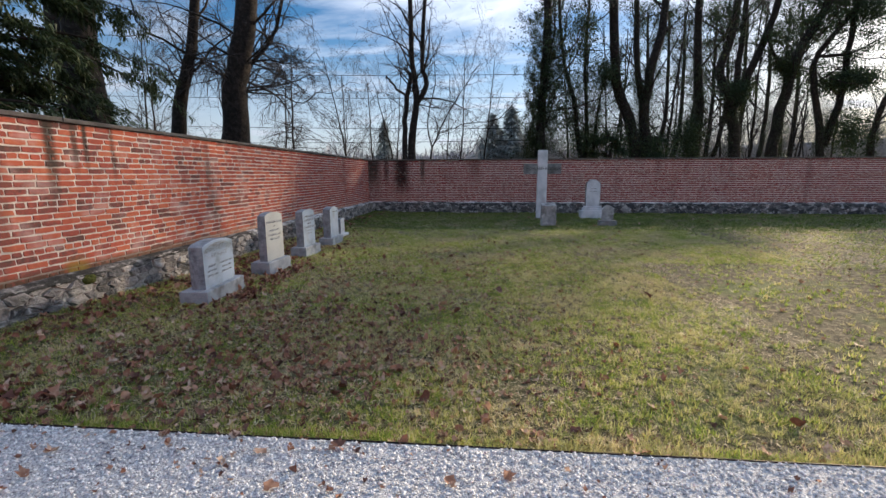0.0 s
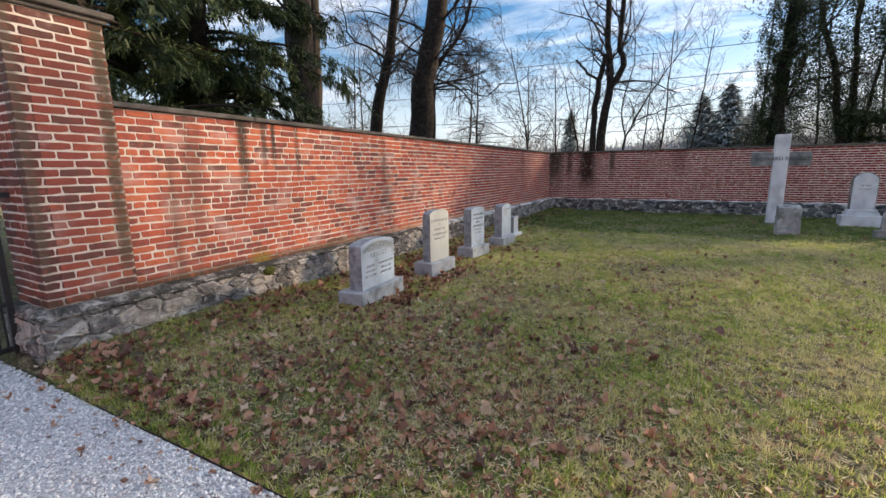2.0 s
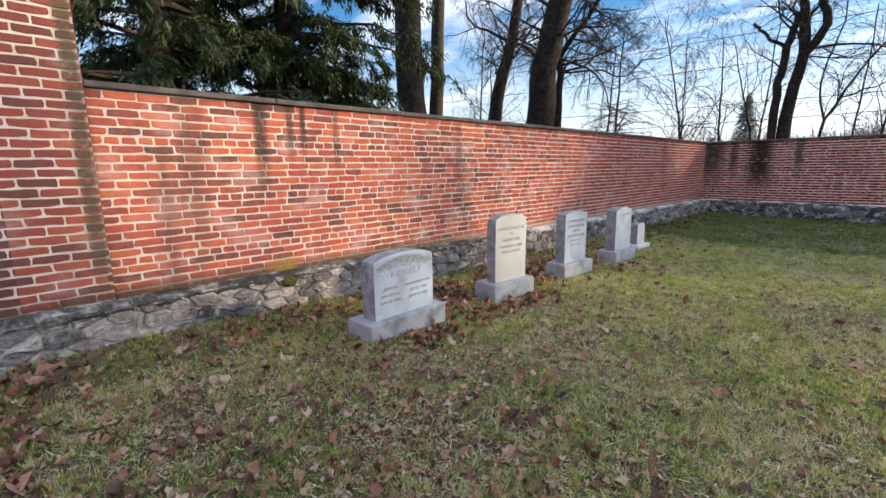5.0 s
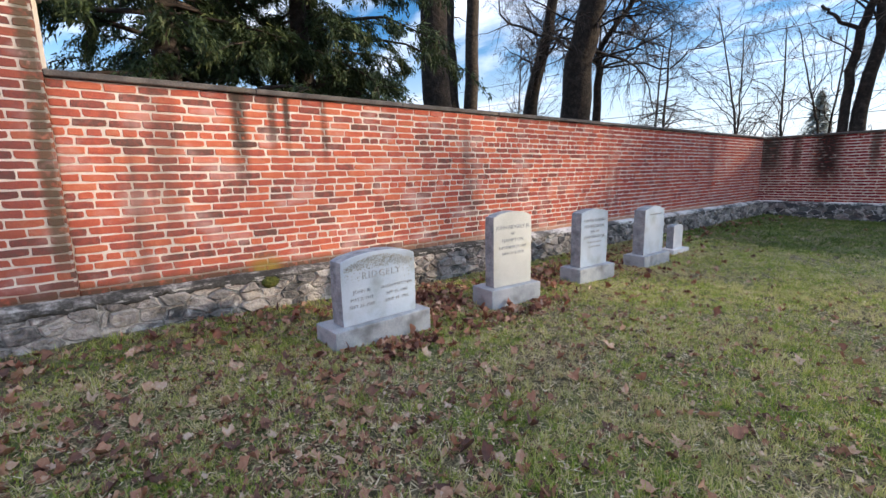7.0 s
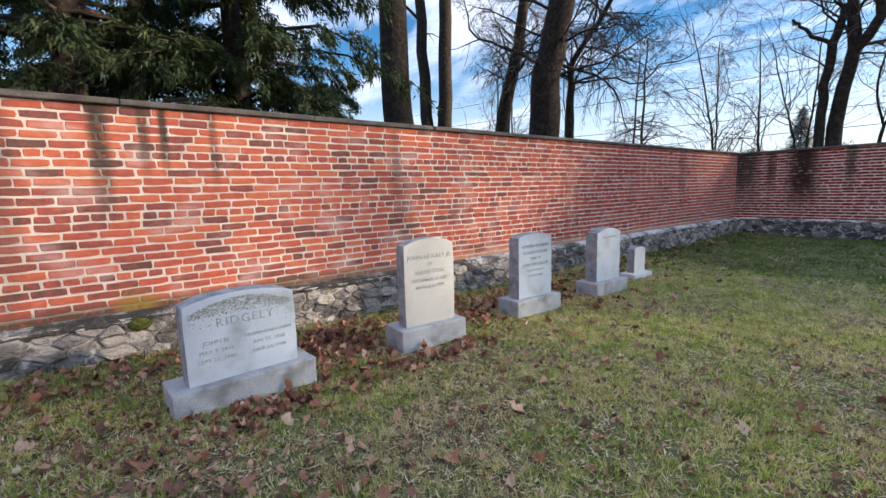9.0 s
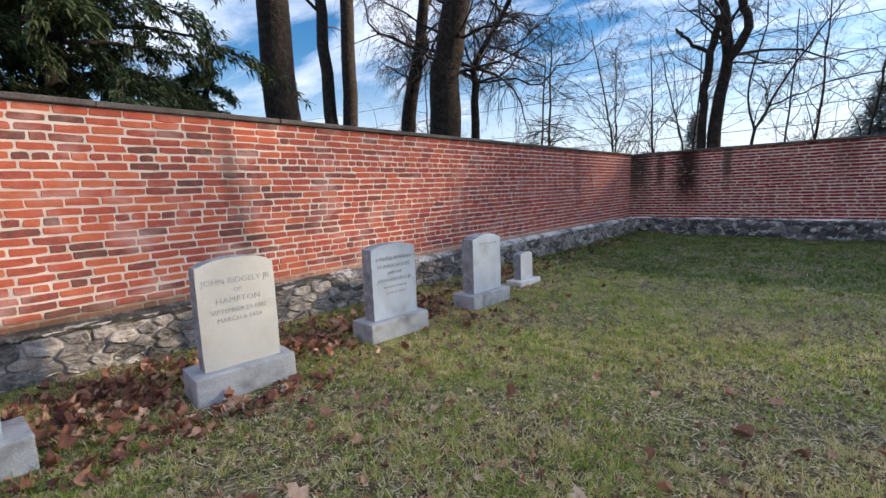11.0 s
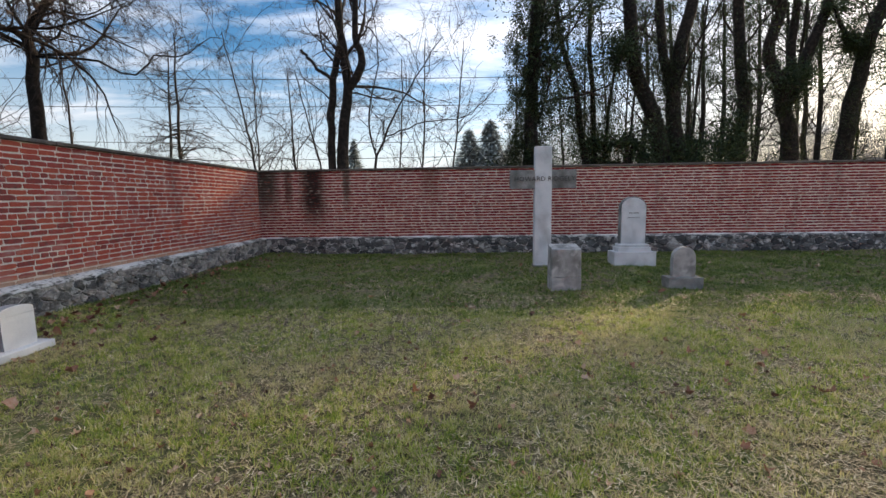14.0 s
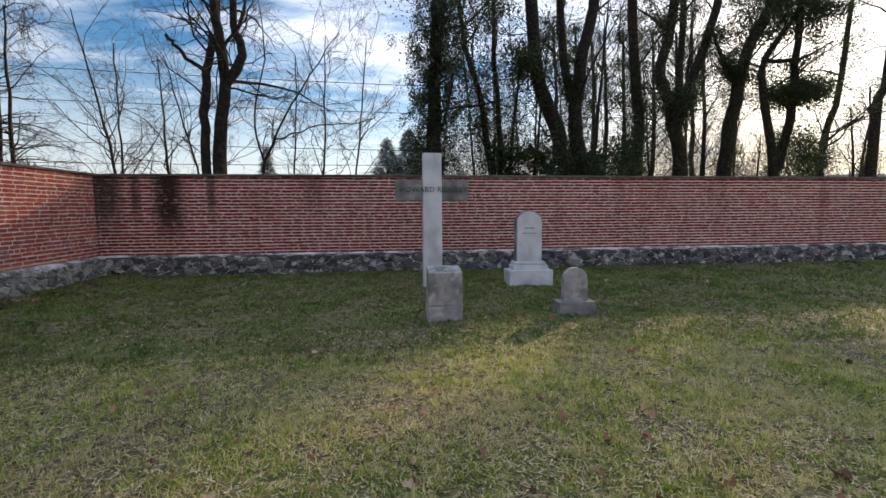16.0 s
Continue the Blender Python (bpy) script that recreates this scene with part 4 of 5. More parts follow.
# ---- trees ----
class Tubes:
    """Collects tapered tubes along bent lines into one mesh."""
    def __init__(self, sides):
        self.sides, self.v, self.f, self.n = sides, [], [], 0

    def add(self, pts, radii):
        k = self.sides
        pts = np.asarray(pts, float)
        way = np.gradient(pts, axis=0)
        way /= np.linalg.norm(way, axis=1)[:, None] + 1e-9
        ref = np.array([0.31, 0.77, 0.55]) if abs(way[0] @ np.array([0.31, 0.77, 0.55])) < 0.9 else np.array([1.0, 0, 0])
        a = np.cross(way, ref); a /= np.linalg.norm(a, axis=1)[:, None] + 1e-9
        b = np.cross(way, a)
        t = np.arange(k) * 2 * math.pi / k
        ring = pts[:, None, :] + np.asarray(radii)[:, None, None] * (np.cos(t)[None, :, None] * a[:, None, :] + np.sin(t)[None, :, None] * b[:, None, :])
        self.v.append(ring.reshape(-1, 3))
        m = len(pts)
        i, j = np.meshgrid(np.arange(m - 1), np.arange(k), indexing="ij")
        p, q = (i * k + j).ravel(), (i * k + (j + 1) % k).ravel()
        self.f.append(np.concatenate([np.stack([p, q, q + k], 1), np.stack([p, q + k, p + k], 1)]) + self.n)
        self.n += m * k

    def mesh(self, name, material, parent, label=""):
        if self.v:
            return fast(name, np.concatenate(self.v), np.concatenate(self.f), material, parent, label, smooth=True)


def bent(rng, start, way, length, segments, wander, lift):
    """A wandering line from start; lift pulls it up (or, below zero, lets it droop)."""
    p, d = np.array(start, float), np.array(way, float)
    pts = [p.copy()]
    for _ in range(segments):
        d = d + rng.normal(0, wander, 3) + np.array([0, 0, lift])
        d /= np.linalg.norm(d)
        p = p + d * length / segments
        pts.append(p.copy())
    return np.array(pts)


def branch_out(rng, tubes, pts, radii, level, spec, tips):
    """Side branches along a limb, getting finer level by level."""
    if level >= len(spec):
        return
    count, ratio, angle, wander, lift, low = spec[level]
    full = np.linalg.norm(np.diff(pts, axis=0), axis=1).sum()
    for _ in range(rng.poisson(count) if level else count):
        u = low + (1 - low) * rng.random() ** 0.8
        s = u * (len(pts) - 1)
        i = min(int(s), len(pts) - 2)
        p = pts[i] + (pts[i + 1] - pts[i]) * (s - i)
        r = np.interp(s, np.arange(len(radii)), radii)
        d = pts[i + 1] - pts[i]
        d = d / (np.linalg.norm(d) + 1e-9)
        side = np.cross(d, rng.normal(0, 1, 3)); side /= np.linalg.norm(side) + 1e-9
        a = angle * rng.uniform(0.6, 1.3)
        way = d * math.cos(a) + side * math.sin(a)
        ln = full * ratio * rng.uniform(0.5, 1.2) * (1.15 - 0.6 * u)
        seg = (7, 6, 5, 4)[min(level, 3)]
        line = bent(rng, p, way, ln, seg, wander, lift)
        r0 = min(r * 0.62, 0.02 + ln * 0.012)
        rr = np.linspace(r0, max(r0 * 0.22, 0.0025), seg + 1)
        tubes[min(level + 1, len(tubes) - 1)].add(line, rr)
        tips.append(line)
        branch_out(rng, tubes, line, rr, level + 1, spec, tips)


def leafy(rng, centres, spread, count, size, droop=0.0, long=1.0):
    """Small two-triangle leaves scattered round points: arrays of corners and triangles."""
    centres = np.asarray(centres)
    c = centres[rng.integers(0, len(centres), count)] + rng.normal(0, 1, (count, 3)) * np.asarray(spread)
    a = rng.normal(0, 1, (count, 3)); a[:, 2] -= droop; a /= np.linalg.norm(a, axis=1)[:, None]
    b = np.cross(a, rng.normal(0, 1, (count, 3))); b /= np.linalg.norm(b, axis=1)[:, None] + 1e-9
    s = size * rng.uniform(0.6, 1.3, (count, 1))
    n = np.cross(a, b)
    q = np.stack([c, c + a * s * long * 0.5 + b * s * 0.42 + n * s * 0.1, c + a * s * long, c + a * s * long * 0.5 - b * s * 0.42 + n * s * 0.1], 1)
    k = np.arange(count)[:, None] * 4
    tri = np.concatenate([k + np.array([[0, 1, 2]]), k + np.array([[0, 2, 3]])])
    return q.reshape(-1, 3), tri


HANGING = [(13, 0.24, 1.0, 0.18, 0.0, 0.36), (11, 0.5, 0.9, 0.22, -0.12, 0.15), (10, 0.6, 0.7, 0.16, -0.3, 0.1)]


def through_points(pts, n=15):
    """A smooth line through a few places."""
    pts = np.asarray(pts, float)
    if len(pts) == 2:
        return pts[0] + (pts[1] - pts[0]) * np.linspace(0, 1, n)[:, None]
    ext = np.concatenate([[2 * pts[0] - pts[1]], pts, [2 * pts[-1] - pts[-2]]])
    out = []
    for t in np.linspace(0, len(pts) - 1, n):
        i = min(int(t), len(pts) - 2)
        u = t - i
        p0, p1, p2, p3 = ext[i:i + 4]
        out.append(0.5 * (2 * p1 + (p2 - p0) * u + (2 * p0 - 5 * p1 + 4 * p2 - p3) * u ** 2 + (3 * p1 - p0 - 3 * p2 + p3) * u ** 3))
    return np.array(out)


def bare_tree(label, seed, stems, spec, name="bare_tree", bark=None, knots=0):
    """A leafless tree. stems: rows of (places, radius below, radius above); each stem carries limbs and fine twigs."""
    rng = np.random.default_rng(seed)
    base = np.array(stems[0][0][0], float)
    thing = tagged(empty(name, *base), label, "tree")
    tips = []
    fine = [Tubes(4), Tubes(3)]
    for pts, r0, r1 in stems:
        line = through_points(np.array(pts, float) - base)
        n = len(line)
        line[1:-1] += rng.normal(0, max(r0 * 0.10, 0.02), (n - 2, 3))
        u = np.linspace(0, 1, n)
        rr = r0 + (r1 - r0) * u
        if pts[0][2] <= 0:
            rr = rr * (1 + 0.30 * np.exp(-6 * u * n / 6))
        t = Tubes(12)
        t.add(line, rr)
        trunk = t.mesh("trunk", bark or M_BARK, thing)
        for _ in range(knots):
            k = rng.integers(4, n - 3)
            a = rng.uniform(0, 6.28)
            d = np.array([math.cos(a), math.sin(a), 0.5])
            t = Tubes(8)
            t.add([line[k], line[k] + d * rr[k] * 1.0, line[k] + d * rr[k] * 1.75], [rr[k] * 0.75, rr[k] * 0.55, rr[k] * 0.30])
            t.mesh("knot", bark or M_BARK, trunk)
        count, ratio, angle, wander, lift, low = spec[0]
        full = np.linalg.norm(np.diff(line, axis=0), axis=1).sum()
        for _ in range(max(1, int(count * full / 10))):
            s = (low + (1 - low) * rng.random()) * (n - 1)
            i = min(int(s), n - 2)
            p = line[i] + (line[i + 1] - line[i]) * (s - i)
            d = line[i + 1] - line[i]; d /= np.linalg.norm(d)
            side = np.cross(d, rng.normal(0, 1, 3)); side /= np.linalg.norm(side) + 1e-9
            a = angle * rng.uniform(0.6, 1.3)
            ln = full * ratio * rng.uniform(0.5, 1.25)
            limb = bent(rng, p, d * math.cos(a) + side * math.sin(a), ln, 8, wander, lift)
            q0 = min(np.interp(s, np.arange(n), rr) * 0.45, 0.008 + ln * 0.011)
            lr = np.linspace(q0, max(q0 * 0.2, 0.004), 9)
            t = Tubes(6)
            t.add(limb, lr)
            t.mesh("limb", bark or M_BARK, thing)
            tips.append(limb)
            branch_out(rng, [None, None, fine[0], fine[1]], limb, lr, 1, spec, tips)
    for t in fine:
        ob = t.mesh("twig_mass", M_TWIG, thing)
        if ob:
            tagged(ob, kind="stuff")
    return thing, tips


bare_tree("thick grey-brown trunk of a tall tree behind the wall", 101, [([(-4.95, 10.25, 0), (-4.93, 10.25, 6), (-5.0, 10.4, 15)], 0.40, 0.26)], [(3, 0.25, 0.9, 0.12, 0.05, 0.6), (4, 0.4, 0.8, 0.2, 0, 0.1)])
bare_tree("tall straight bare trunk beyond the wall", 102, [([(-9.95, 14.87, 0), (-10.05, 14.87, 4), (-10.3, 14.87, 8.4), (-10.5, 15, 18)], 0.29, 0.16)], [(3, 0.22, 0.9, 0.15, 0.05, 0.6), (5, 0.4, 0.8, 0.2, 0, 0.1)])
bare_tree("tall straight bare trunk beyond the wall", 103, [([(-9.7, 15.41, 0), (-9.6, 15.4, 4), (-9.4, 15.4, 8.3), (-9.3, 15.5, 18)], 0.33, 0.2)], [(3, 0.22, 0.9, 0.15, 0.05, 0.6), (5, 0.4, 0.8, 0.2, 0, 0.1)])
bare_tree("leaning bare tree with knotted pruned stubs", 104, [([(-6.7, 15.25, 0), (-6.36, 15.25, 3.1), (-6.05, 15.25, 4.45), (-5.62, 15.25, 5.6), (-5.35, 15.25, 7.0), (-4.6, 15.4, 12)], 0.27, 0.13)], HANGING, knots=4)
bare_tree("massive leaning tree with ridged grey bark", 105, [([(-3.8, 13.77, 0), (-3.43, 13.77, 2.6), (-3.16, 13.77, 4.33), (-2.7, 13.77, 6.3), (-1.9, 14.0, 12)], 0.46, 0.27)], HANGING)
bare_tree("slim twisted tree with crooked spreading boughs", 106, [([(-4.45, 16.4, 0), (-4.44, 16.4, 2.9), (-4.36, 16.4, 4.4), (-4.41, 16.4, 5.05), (-4.05, 16.4, 5.6), (-3.1, 16.4, 6.5), (-2.3, 16.6, 9.5)], 0.15, 0.05),
          ([(-4.3, 16.4, 4.6), (-3.15, 16.3, 4.5), (-2.23, 16.5, 4.17), (-1.6, 16.4, 4.55), (-1.0, 16.4, 4.45), (-0.4, 16.4, 4.85), (0.12, 16.3, 4.75)], 0.030, 0.004), ([(-4.38, 16.4, 4.9), (-3.5, 16.0, 5.3), (-2.4, 15.8, 5.2), (-1.2, 15.9, 5.9)], 0.030, 0.006)],
          [(26, 0.28, 1.0, 0.25, 0.0, 0.30), (10, 0.5, 0.85, 0.28, -0.08, 0.12), (8, 0.55, 0.75, 0.26, -0.16, 0.1)])
bare_tree("twin-trunked bare tree forking above the wall", 107, [([(1.2, 20.74, 0), (1.26, 20.74, 2.4), (1.38, 20.74, 3.7), (1.52, 20.74, 4.9), (1.42, 20.74, 6.1), (1.34, 20.74, 7.0), (1.2, 20.8, 12)], 0.20, 0.09),
          ([(1.50, 20.74, 4.75), (1.87, 20.74, 5.2), (2.0, 20.74, 5.65), (1.86, 20.74, 6.2), (1.84, 20.74, 7.0), (2.1, 20.9, 12)], 0.14, 0.08),
          ([(0.95, 20.6, 0), (0.97, 20.6, 2.4), (1.03, 20.6, 4.0), (1.16, 20.62, 5.2), (1.31, 20.65, 6.05)], 0.13, 0.10), ([(1.12, 20.6, 5.1), (0.66, 20.5, 5.4), (0.2, 20.5, 5.95)], 0.06, 0.04)], [(12, 0.34, 1.0, 0.22, 0.02, 0.45), (8, 0.5, 0.8, 0.28, 0.0, 0.12), (6, 0.5, 0.75, 0.3, -0.02, 0.1), (1, 0.5, 0.8, 0.3, 0.0, 0.1)])
for k, (x, y, x2, h, r) in enumerate([(-1.33, 23.4, -1.5, 6.4, 0.07), (-2.2, 22.8, -3.6, 7.5, 0.06), (-2.9, 23.6, -2.9, 6.8, 0.05), (-0.3, 24.0, 0.2, 7.0, 0.05), (0.3, 22.6, -0.9, 6.0, 0.05), (3.2, 25.5, 3.6, 8.0, 0.06), (2.6, 23.2, 2.9, 6.5, 0.04), (4.4, 24.4, 5.2, 7.5, 0.05), (-14.0, 24.0, -14.2, 9.0, 0.09), (-8.3, 21.5, -8.6, 7.0, 0.06), (-11.5, 20.0, -11.2, 8.5, 0.07)]):
    bare_tree("slender sapling with forked curling shoots", 120 + k, [([(x, y, 0), (x * 0.6 + x2 * 0.4 + 0.1, y, h * 0.45), (x2, y + 0.2, h)], r, 0.015)], [(24, 0.44, 0.75, 0.27, 0.05, 0.20), (8, 0.5, 0.8, 0.40, 0.0, 0.12), (5, 0.5, 0.85, 0.42, 0.0, 0.1)])
bare_tree("feathery bare larch with level side twigs", 110, [([(-5.3, 22.66, 0), (-5.3, 22.66, 3), (-5.2, 22.7, 7.4)], 0.10, 0.02), ([(-5.9, 22.9, 0), (-5.8, 22.9, 3), (-5.6, 22.9, 6.8)], 0.08, 0.02)], [(70, 0.24, 1.35, 0.12, -0.01, 0.2), (8, 0.42, 0.8, 0.24, -0.04, 0.15), (7, 0.45, 0.7, 0.24, -0.06, 0.1)])
bare_tree("arching thin tree with long bowed branches", 111, [([(1.95, 22.2, 0), (2.02, 22.2, 2.5), (2.3, 22.2, 3.25), (2.85, 22.2, 4.4), (3.58, 22.2, 5.6), (4.47, 22.2, 6.8)], 0.055, 0.012), ([(2.45, 22.2, 3.55), (3.7, 22.1, 3.95), (5.28, 22.0, 4.16), (6.18, 22.0, 5.0)], 0.026, 0.008), ([(2.1, 22.2, 2.8), (1.9, 22.0, 4.2), (2.3, 21.9, 6.0), (2.1, 22.0, 8.0)], 0.035, 0.010)],
          [(16, 0.34, 0.8, 0.22, 0.02, 0.25), (6, 0.5, 0.75, 0.28, 0.0, 0.12), (5, 0.5, 0.75, 0.3, -0.03, 0.1), (3, 0.5, 0.75, 0.3, 0.0, 0.1)])


def ivy_tree(label, seed, stems, ivy_r, ivy_top, leaves, spec, crown=0, crown_low=5.0, tufts=()):
    """A tree whose stems are wrapped in ivy, with bare limbs and, if wished, a thin evergreen crown and thick tufts."""
    thing, tips = bare_tree(label, seed, stems, spec, name="ivy_tree")
    rng = np.random.default_rng(seed + 900)
    base = np.array(stems[0][0][0], float)
    centres = []
    for pts, r0, r1 in stems:
        line = through_points(np.array(pts, float) - base, 60)
        for p in line[line[:, 2] < ivy_top]:
            for _ in range(10):
                a, d = rng.uniform(0, 6.28), r0 * 0.8 + ivy_r * abs(rng.normal(0, 0.6))
                centres.append(p + np.array([math.cos(a) * d, math.sin(a) * d, rng.normal(0, 0.12)]))
    v, f = leafy(rng, centres, (0.08, 0.08, 0.12), int(leaves * 1.9), 0.043, 0.4)
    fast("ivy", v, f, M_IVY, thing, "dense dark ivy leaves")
    mids = [line[k] for line in tips for k in (len(line) // 2, -1) if line[-1][2] > crown_low]
    if crown and mids:
        v, f = leafy(rng, mids, (0.24, 0.24, 0.14), int(crown * 2.2), 0.055, 0.2, 1.7)
        fast("crown", v, f, M_HEMLOCK, thing, "sparse evergreen crown")
    for x, y, z, sx, sz, n in tufts:
        v, f = leafy(rng, [np.array([x, y, z]) - base], (sx, sx, sz), n * 2, 0.060, 0.1, 1.6)
        fast("leaf_tuft", v, f, M_HEMLOCK, thing, "thick dark clump of leaves")
    return thing


BOUGHS = [(8, 0.26, 0.85, 0.20, 0.05, 0.3), (7, 0.45, 0.8, 0.26, 0.0, 0.15), (6, 0.48, 0.75, 0.28, 0.0, 0.1)]
ivy_tree("tall tree sheathed in dark ivy behind the cross", 201, [([(7.2, 21.1, 0), (7.25, 21.1, 2.5), (7.34, 21.1, 5.0), (7.4, 21.1, 7.5), (7.4, 21.2, 14)], 0.26, 0.15)], 0.70, 13, 40000, BOUGHS, 4000)
ivy_tree("many-stemmed old tree thick with dark ivy", 202, [([(12.3, 22.6, 0), (12.05, 22.6, 2.7), (11.71, 22.6, 4.0), (11.08, 22.6, 5.6), (10.86, 22.6, 7.2), (10.5, 22.6, 12)], 0.31, 0.19), ([(12.5, 22.6, 0), (12.56, 22.6, 2.9), (12.42, 22.6, 4.7), (12.57, 22.6, 6.5), (12.93, 22.6, 8.4), (13.3, 22.8, 13)], 0.29, 0.15),
          ([(12.42, 22.6, 4.7), (12.0, 22.7, 6.2), (11.8, 22.8, 9), (11.6, 23, 13)], 0.17, 0.10)], 0.32, 6.6, 9500, BOUGHS, 900, 3.5, tufts=[(12.9, 22.2, 2.6, 0.4, 0.4, 1300), (11.2, 22.2, 2.9, 0.5, 0.35, 700)])
ivy_tree("ivy-clad tree among leaning bare stems", 203, [([(9.7, 22.6, 0), (9.42, 22.6, 2.7), (9.02, 22.6, 5.0), (8.45, 22.6, 7.1), (8.0, 22.6, 11)], 0.15, 0.06), ([(9.8, 22.7, 0), (9.75, 22.7, 3.5), (9.5, 22.7, 7), (9.6, 22.7, 11)], 0.12, 0.05), ([(9.9, 22.5, 0), (10.1, 22.5, 3.5), (10.4, 22.5, 6.5)], 0.09, 0.03)], 0.55, 8.5, 19000, BOUGHS, 7000, 3.0, tufts=[(9.6, 22.6, 3.0, 0.5, 0.4, 800)])
ivy_tree("ivy-clad tree with lit leaves at its foot", 204, [([(15.5, 24, 0), (15.53, 24, 2.65), (15.55, 24, 5.0), (15.21, 24, 8.0), (15.0, 24, 13)], 0.27, 0.15)], 0.34, 7.0, 9000, BOUGHS, 1000, tufts=[(15.0, 23.7, 3.2, 0.35, 0.6, 2200)])
ivy_tree("tall forked tree with ivy at its foot", 205, [([(17.6, 24.2, 0), (17.58, 24.2, 2.7), (17.1, 24.2, 5.1), (16.44, 24.2, 6.6), (16.84, 24.2, 8.1), (17.2, 24.2, 13)], 0.30, 0.15), ([(17.2, 24.2, 4.6), (17.88, 24.2, 6.4), (18.8, 24.2, 9.4), (19.4, 24.3, 13)], 0.22, 0.12), ([(17.3, 24.2, 4.2), (17.4, 24.3, 7), (17.6, 24.4, 12)], 0.18, 0.1)], 0.30, 6.0, 9000, BOUGHS, 2500, tufts=[(17.4, 24, 5.6, 0.35, 0.3, 1500)])
# the high tuft is unseen foliage, added to keep sun off the gate pier
ivy_tree("leaning tree black with ivy and a thin crown", 206, [([(19.2, 24, 0), (19.28, 24, 2.7), (19.51, 24, 5.1), (19.98, 24, 7.3), (20.94, 24, 9.5), (22.0, 24.2, 13)], 0.30, 0.16), ([(19.7, 24, 6.4), (18.9, 23.8, 7.0), (18.3, 23.8, 8.2)], 0.12, 0.05)], 0.42, 7.0, 11000, BOUGHS, 3500, 4.5, tufts=[(20.75, 24.0, 11.3, 0.34, 0.8, 2600)])
ivy_tree("crooked evergreen tree with dark level clumps", 207, [([(21.9, 24.2, 0), (21.75, 24.2, 2.7), (21.19, 24.2, 5.2), (20.94, 24.2, 7.0), (22.07, 24.2, 8.75), (23.4, 24.3, 10.5)], 0.20, 0.08), ([(21.85, 24.2, 2.9), (22.34, 24.2, 5.2), (22.43, 24.2, 7.5), (22.6, 24.4, 12)], 0.19, 0.1), ([(21.0, 24.2, 7.2), (22.4, 24.0, 7.3), (23.8, 24.0, 8.0)], 0.09, 0.03)], 0.30, 4.6, 5000, BOUGHS, 6000, 4.0,
         tufts=[(22.5, 24.0, 6.0, 0.55, 0.26, 5000), (22.9, 24.0, 9.2, 0.6, 0.3, 2600), (22.9, 24.0, 3.4, 0.35, 0.6, 2200), (22.2, 24.4, 10.2, 1.0, 0.35, 4000)])
ivy_tree("slim ivy-clad tree at the wood's edge", 208, [([(24.7, 25, 0), (24.75, 25, 2.8), (24.88, 25, 4.5), (25.5, 25, 7.1), (26, 25.2, 12)], 0.19, 0.08)], 0.26, 4.0, 3000, BOUGHS, 800)
ivy_tree("slim ivy-clad tree at the wood's edge", 209, [([(27.3, 25, 0), (27.34, 25, 5.5), (27.7, 25, 7.2), (28.2, 25.2, 13)], 0.22, 0.1)], 0.26, 4.0, 3000, BOUGHS, 800)


def woodland_stem(k, x, y, h, r):
    s = math.sin(k * 2.1)
    bare_tree("thin bare woodland stem", 300 + k, [([(x, y, 0), (x + 0.2 * s, y, h * 0.4), (x + 0.8 * s, y, h)], r, 0.03)], [(9, 0.30, 0.75, 0.20, 0.08, 0.15), (6, 0.45, 0.7, 0.26, 0.02, 0.12), (5, 0.48, 0.75, 0.28, 0, 0.1)])


wood_rng = random.Random(19)
for k in range(27):
    wx = 8.0 + 29 * (k + wood_rng.uniform(-0.4, 0.4)) / 27
    woodland_stem(k, wx, wood_rng.uniform(25.5, 34), wood_rng.uniform(8, 12) if wx < 21 else wood_rng.uniform(5.5, 8.0), wood_rng.uniform(0.05, 0.12))


# row of trees added to put the west wall's far corner in shade
for k in range(10):
    fx = 18.0 + 13 * (k + wood_rng.uniform(-0.3, 0.3)) / 10
    ivy_tree("tall added tree with a thin evergreen crown, shading the corner", 600 + k, [([(fx, 37 + wood_rng.uniform(0, 5), 0), (fx + 0.3, 39, 6), (fx + 0.2, 39.5, 14.5)], 0.24, 0.08)], 0.25, 3.5, 700, [(15, 0.24, 0.9, 0.18, 0.03, 0.3), (6, 0.45, 0.8, 0.26, 0.0, 0.15)], 3600, 8.5)


def clear_of_wall(p):
    """True where foliage hangs free: behind the west wall, above it, and not in the gateway."""
    p = np.atleast_2d(p)
    return ~((p[:, 0] > -0.50) & (p[:, 2] < 2.30)) & ~((p[:, 1] < 2.6) & (p[:, 0] > -1.2)) & (p[:, 0] < 0.35) | (p[:, 1] > 18.2)


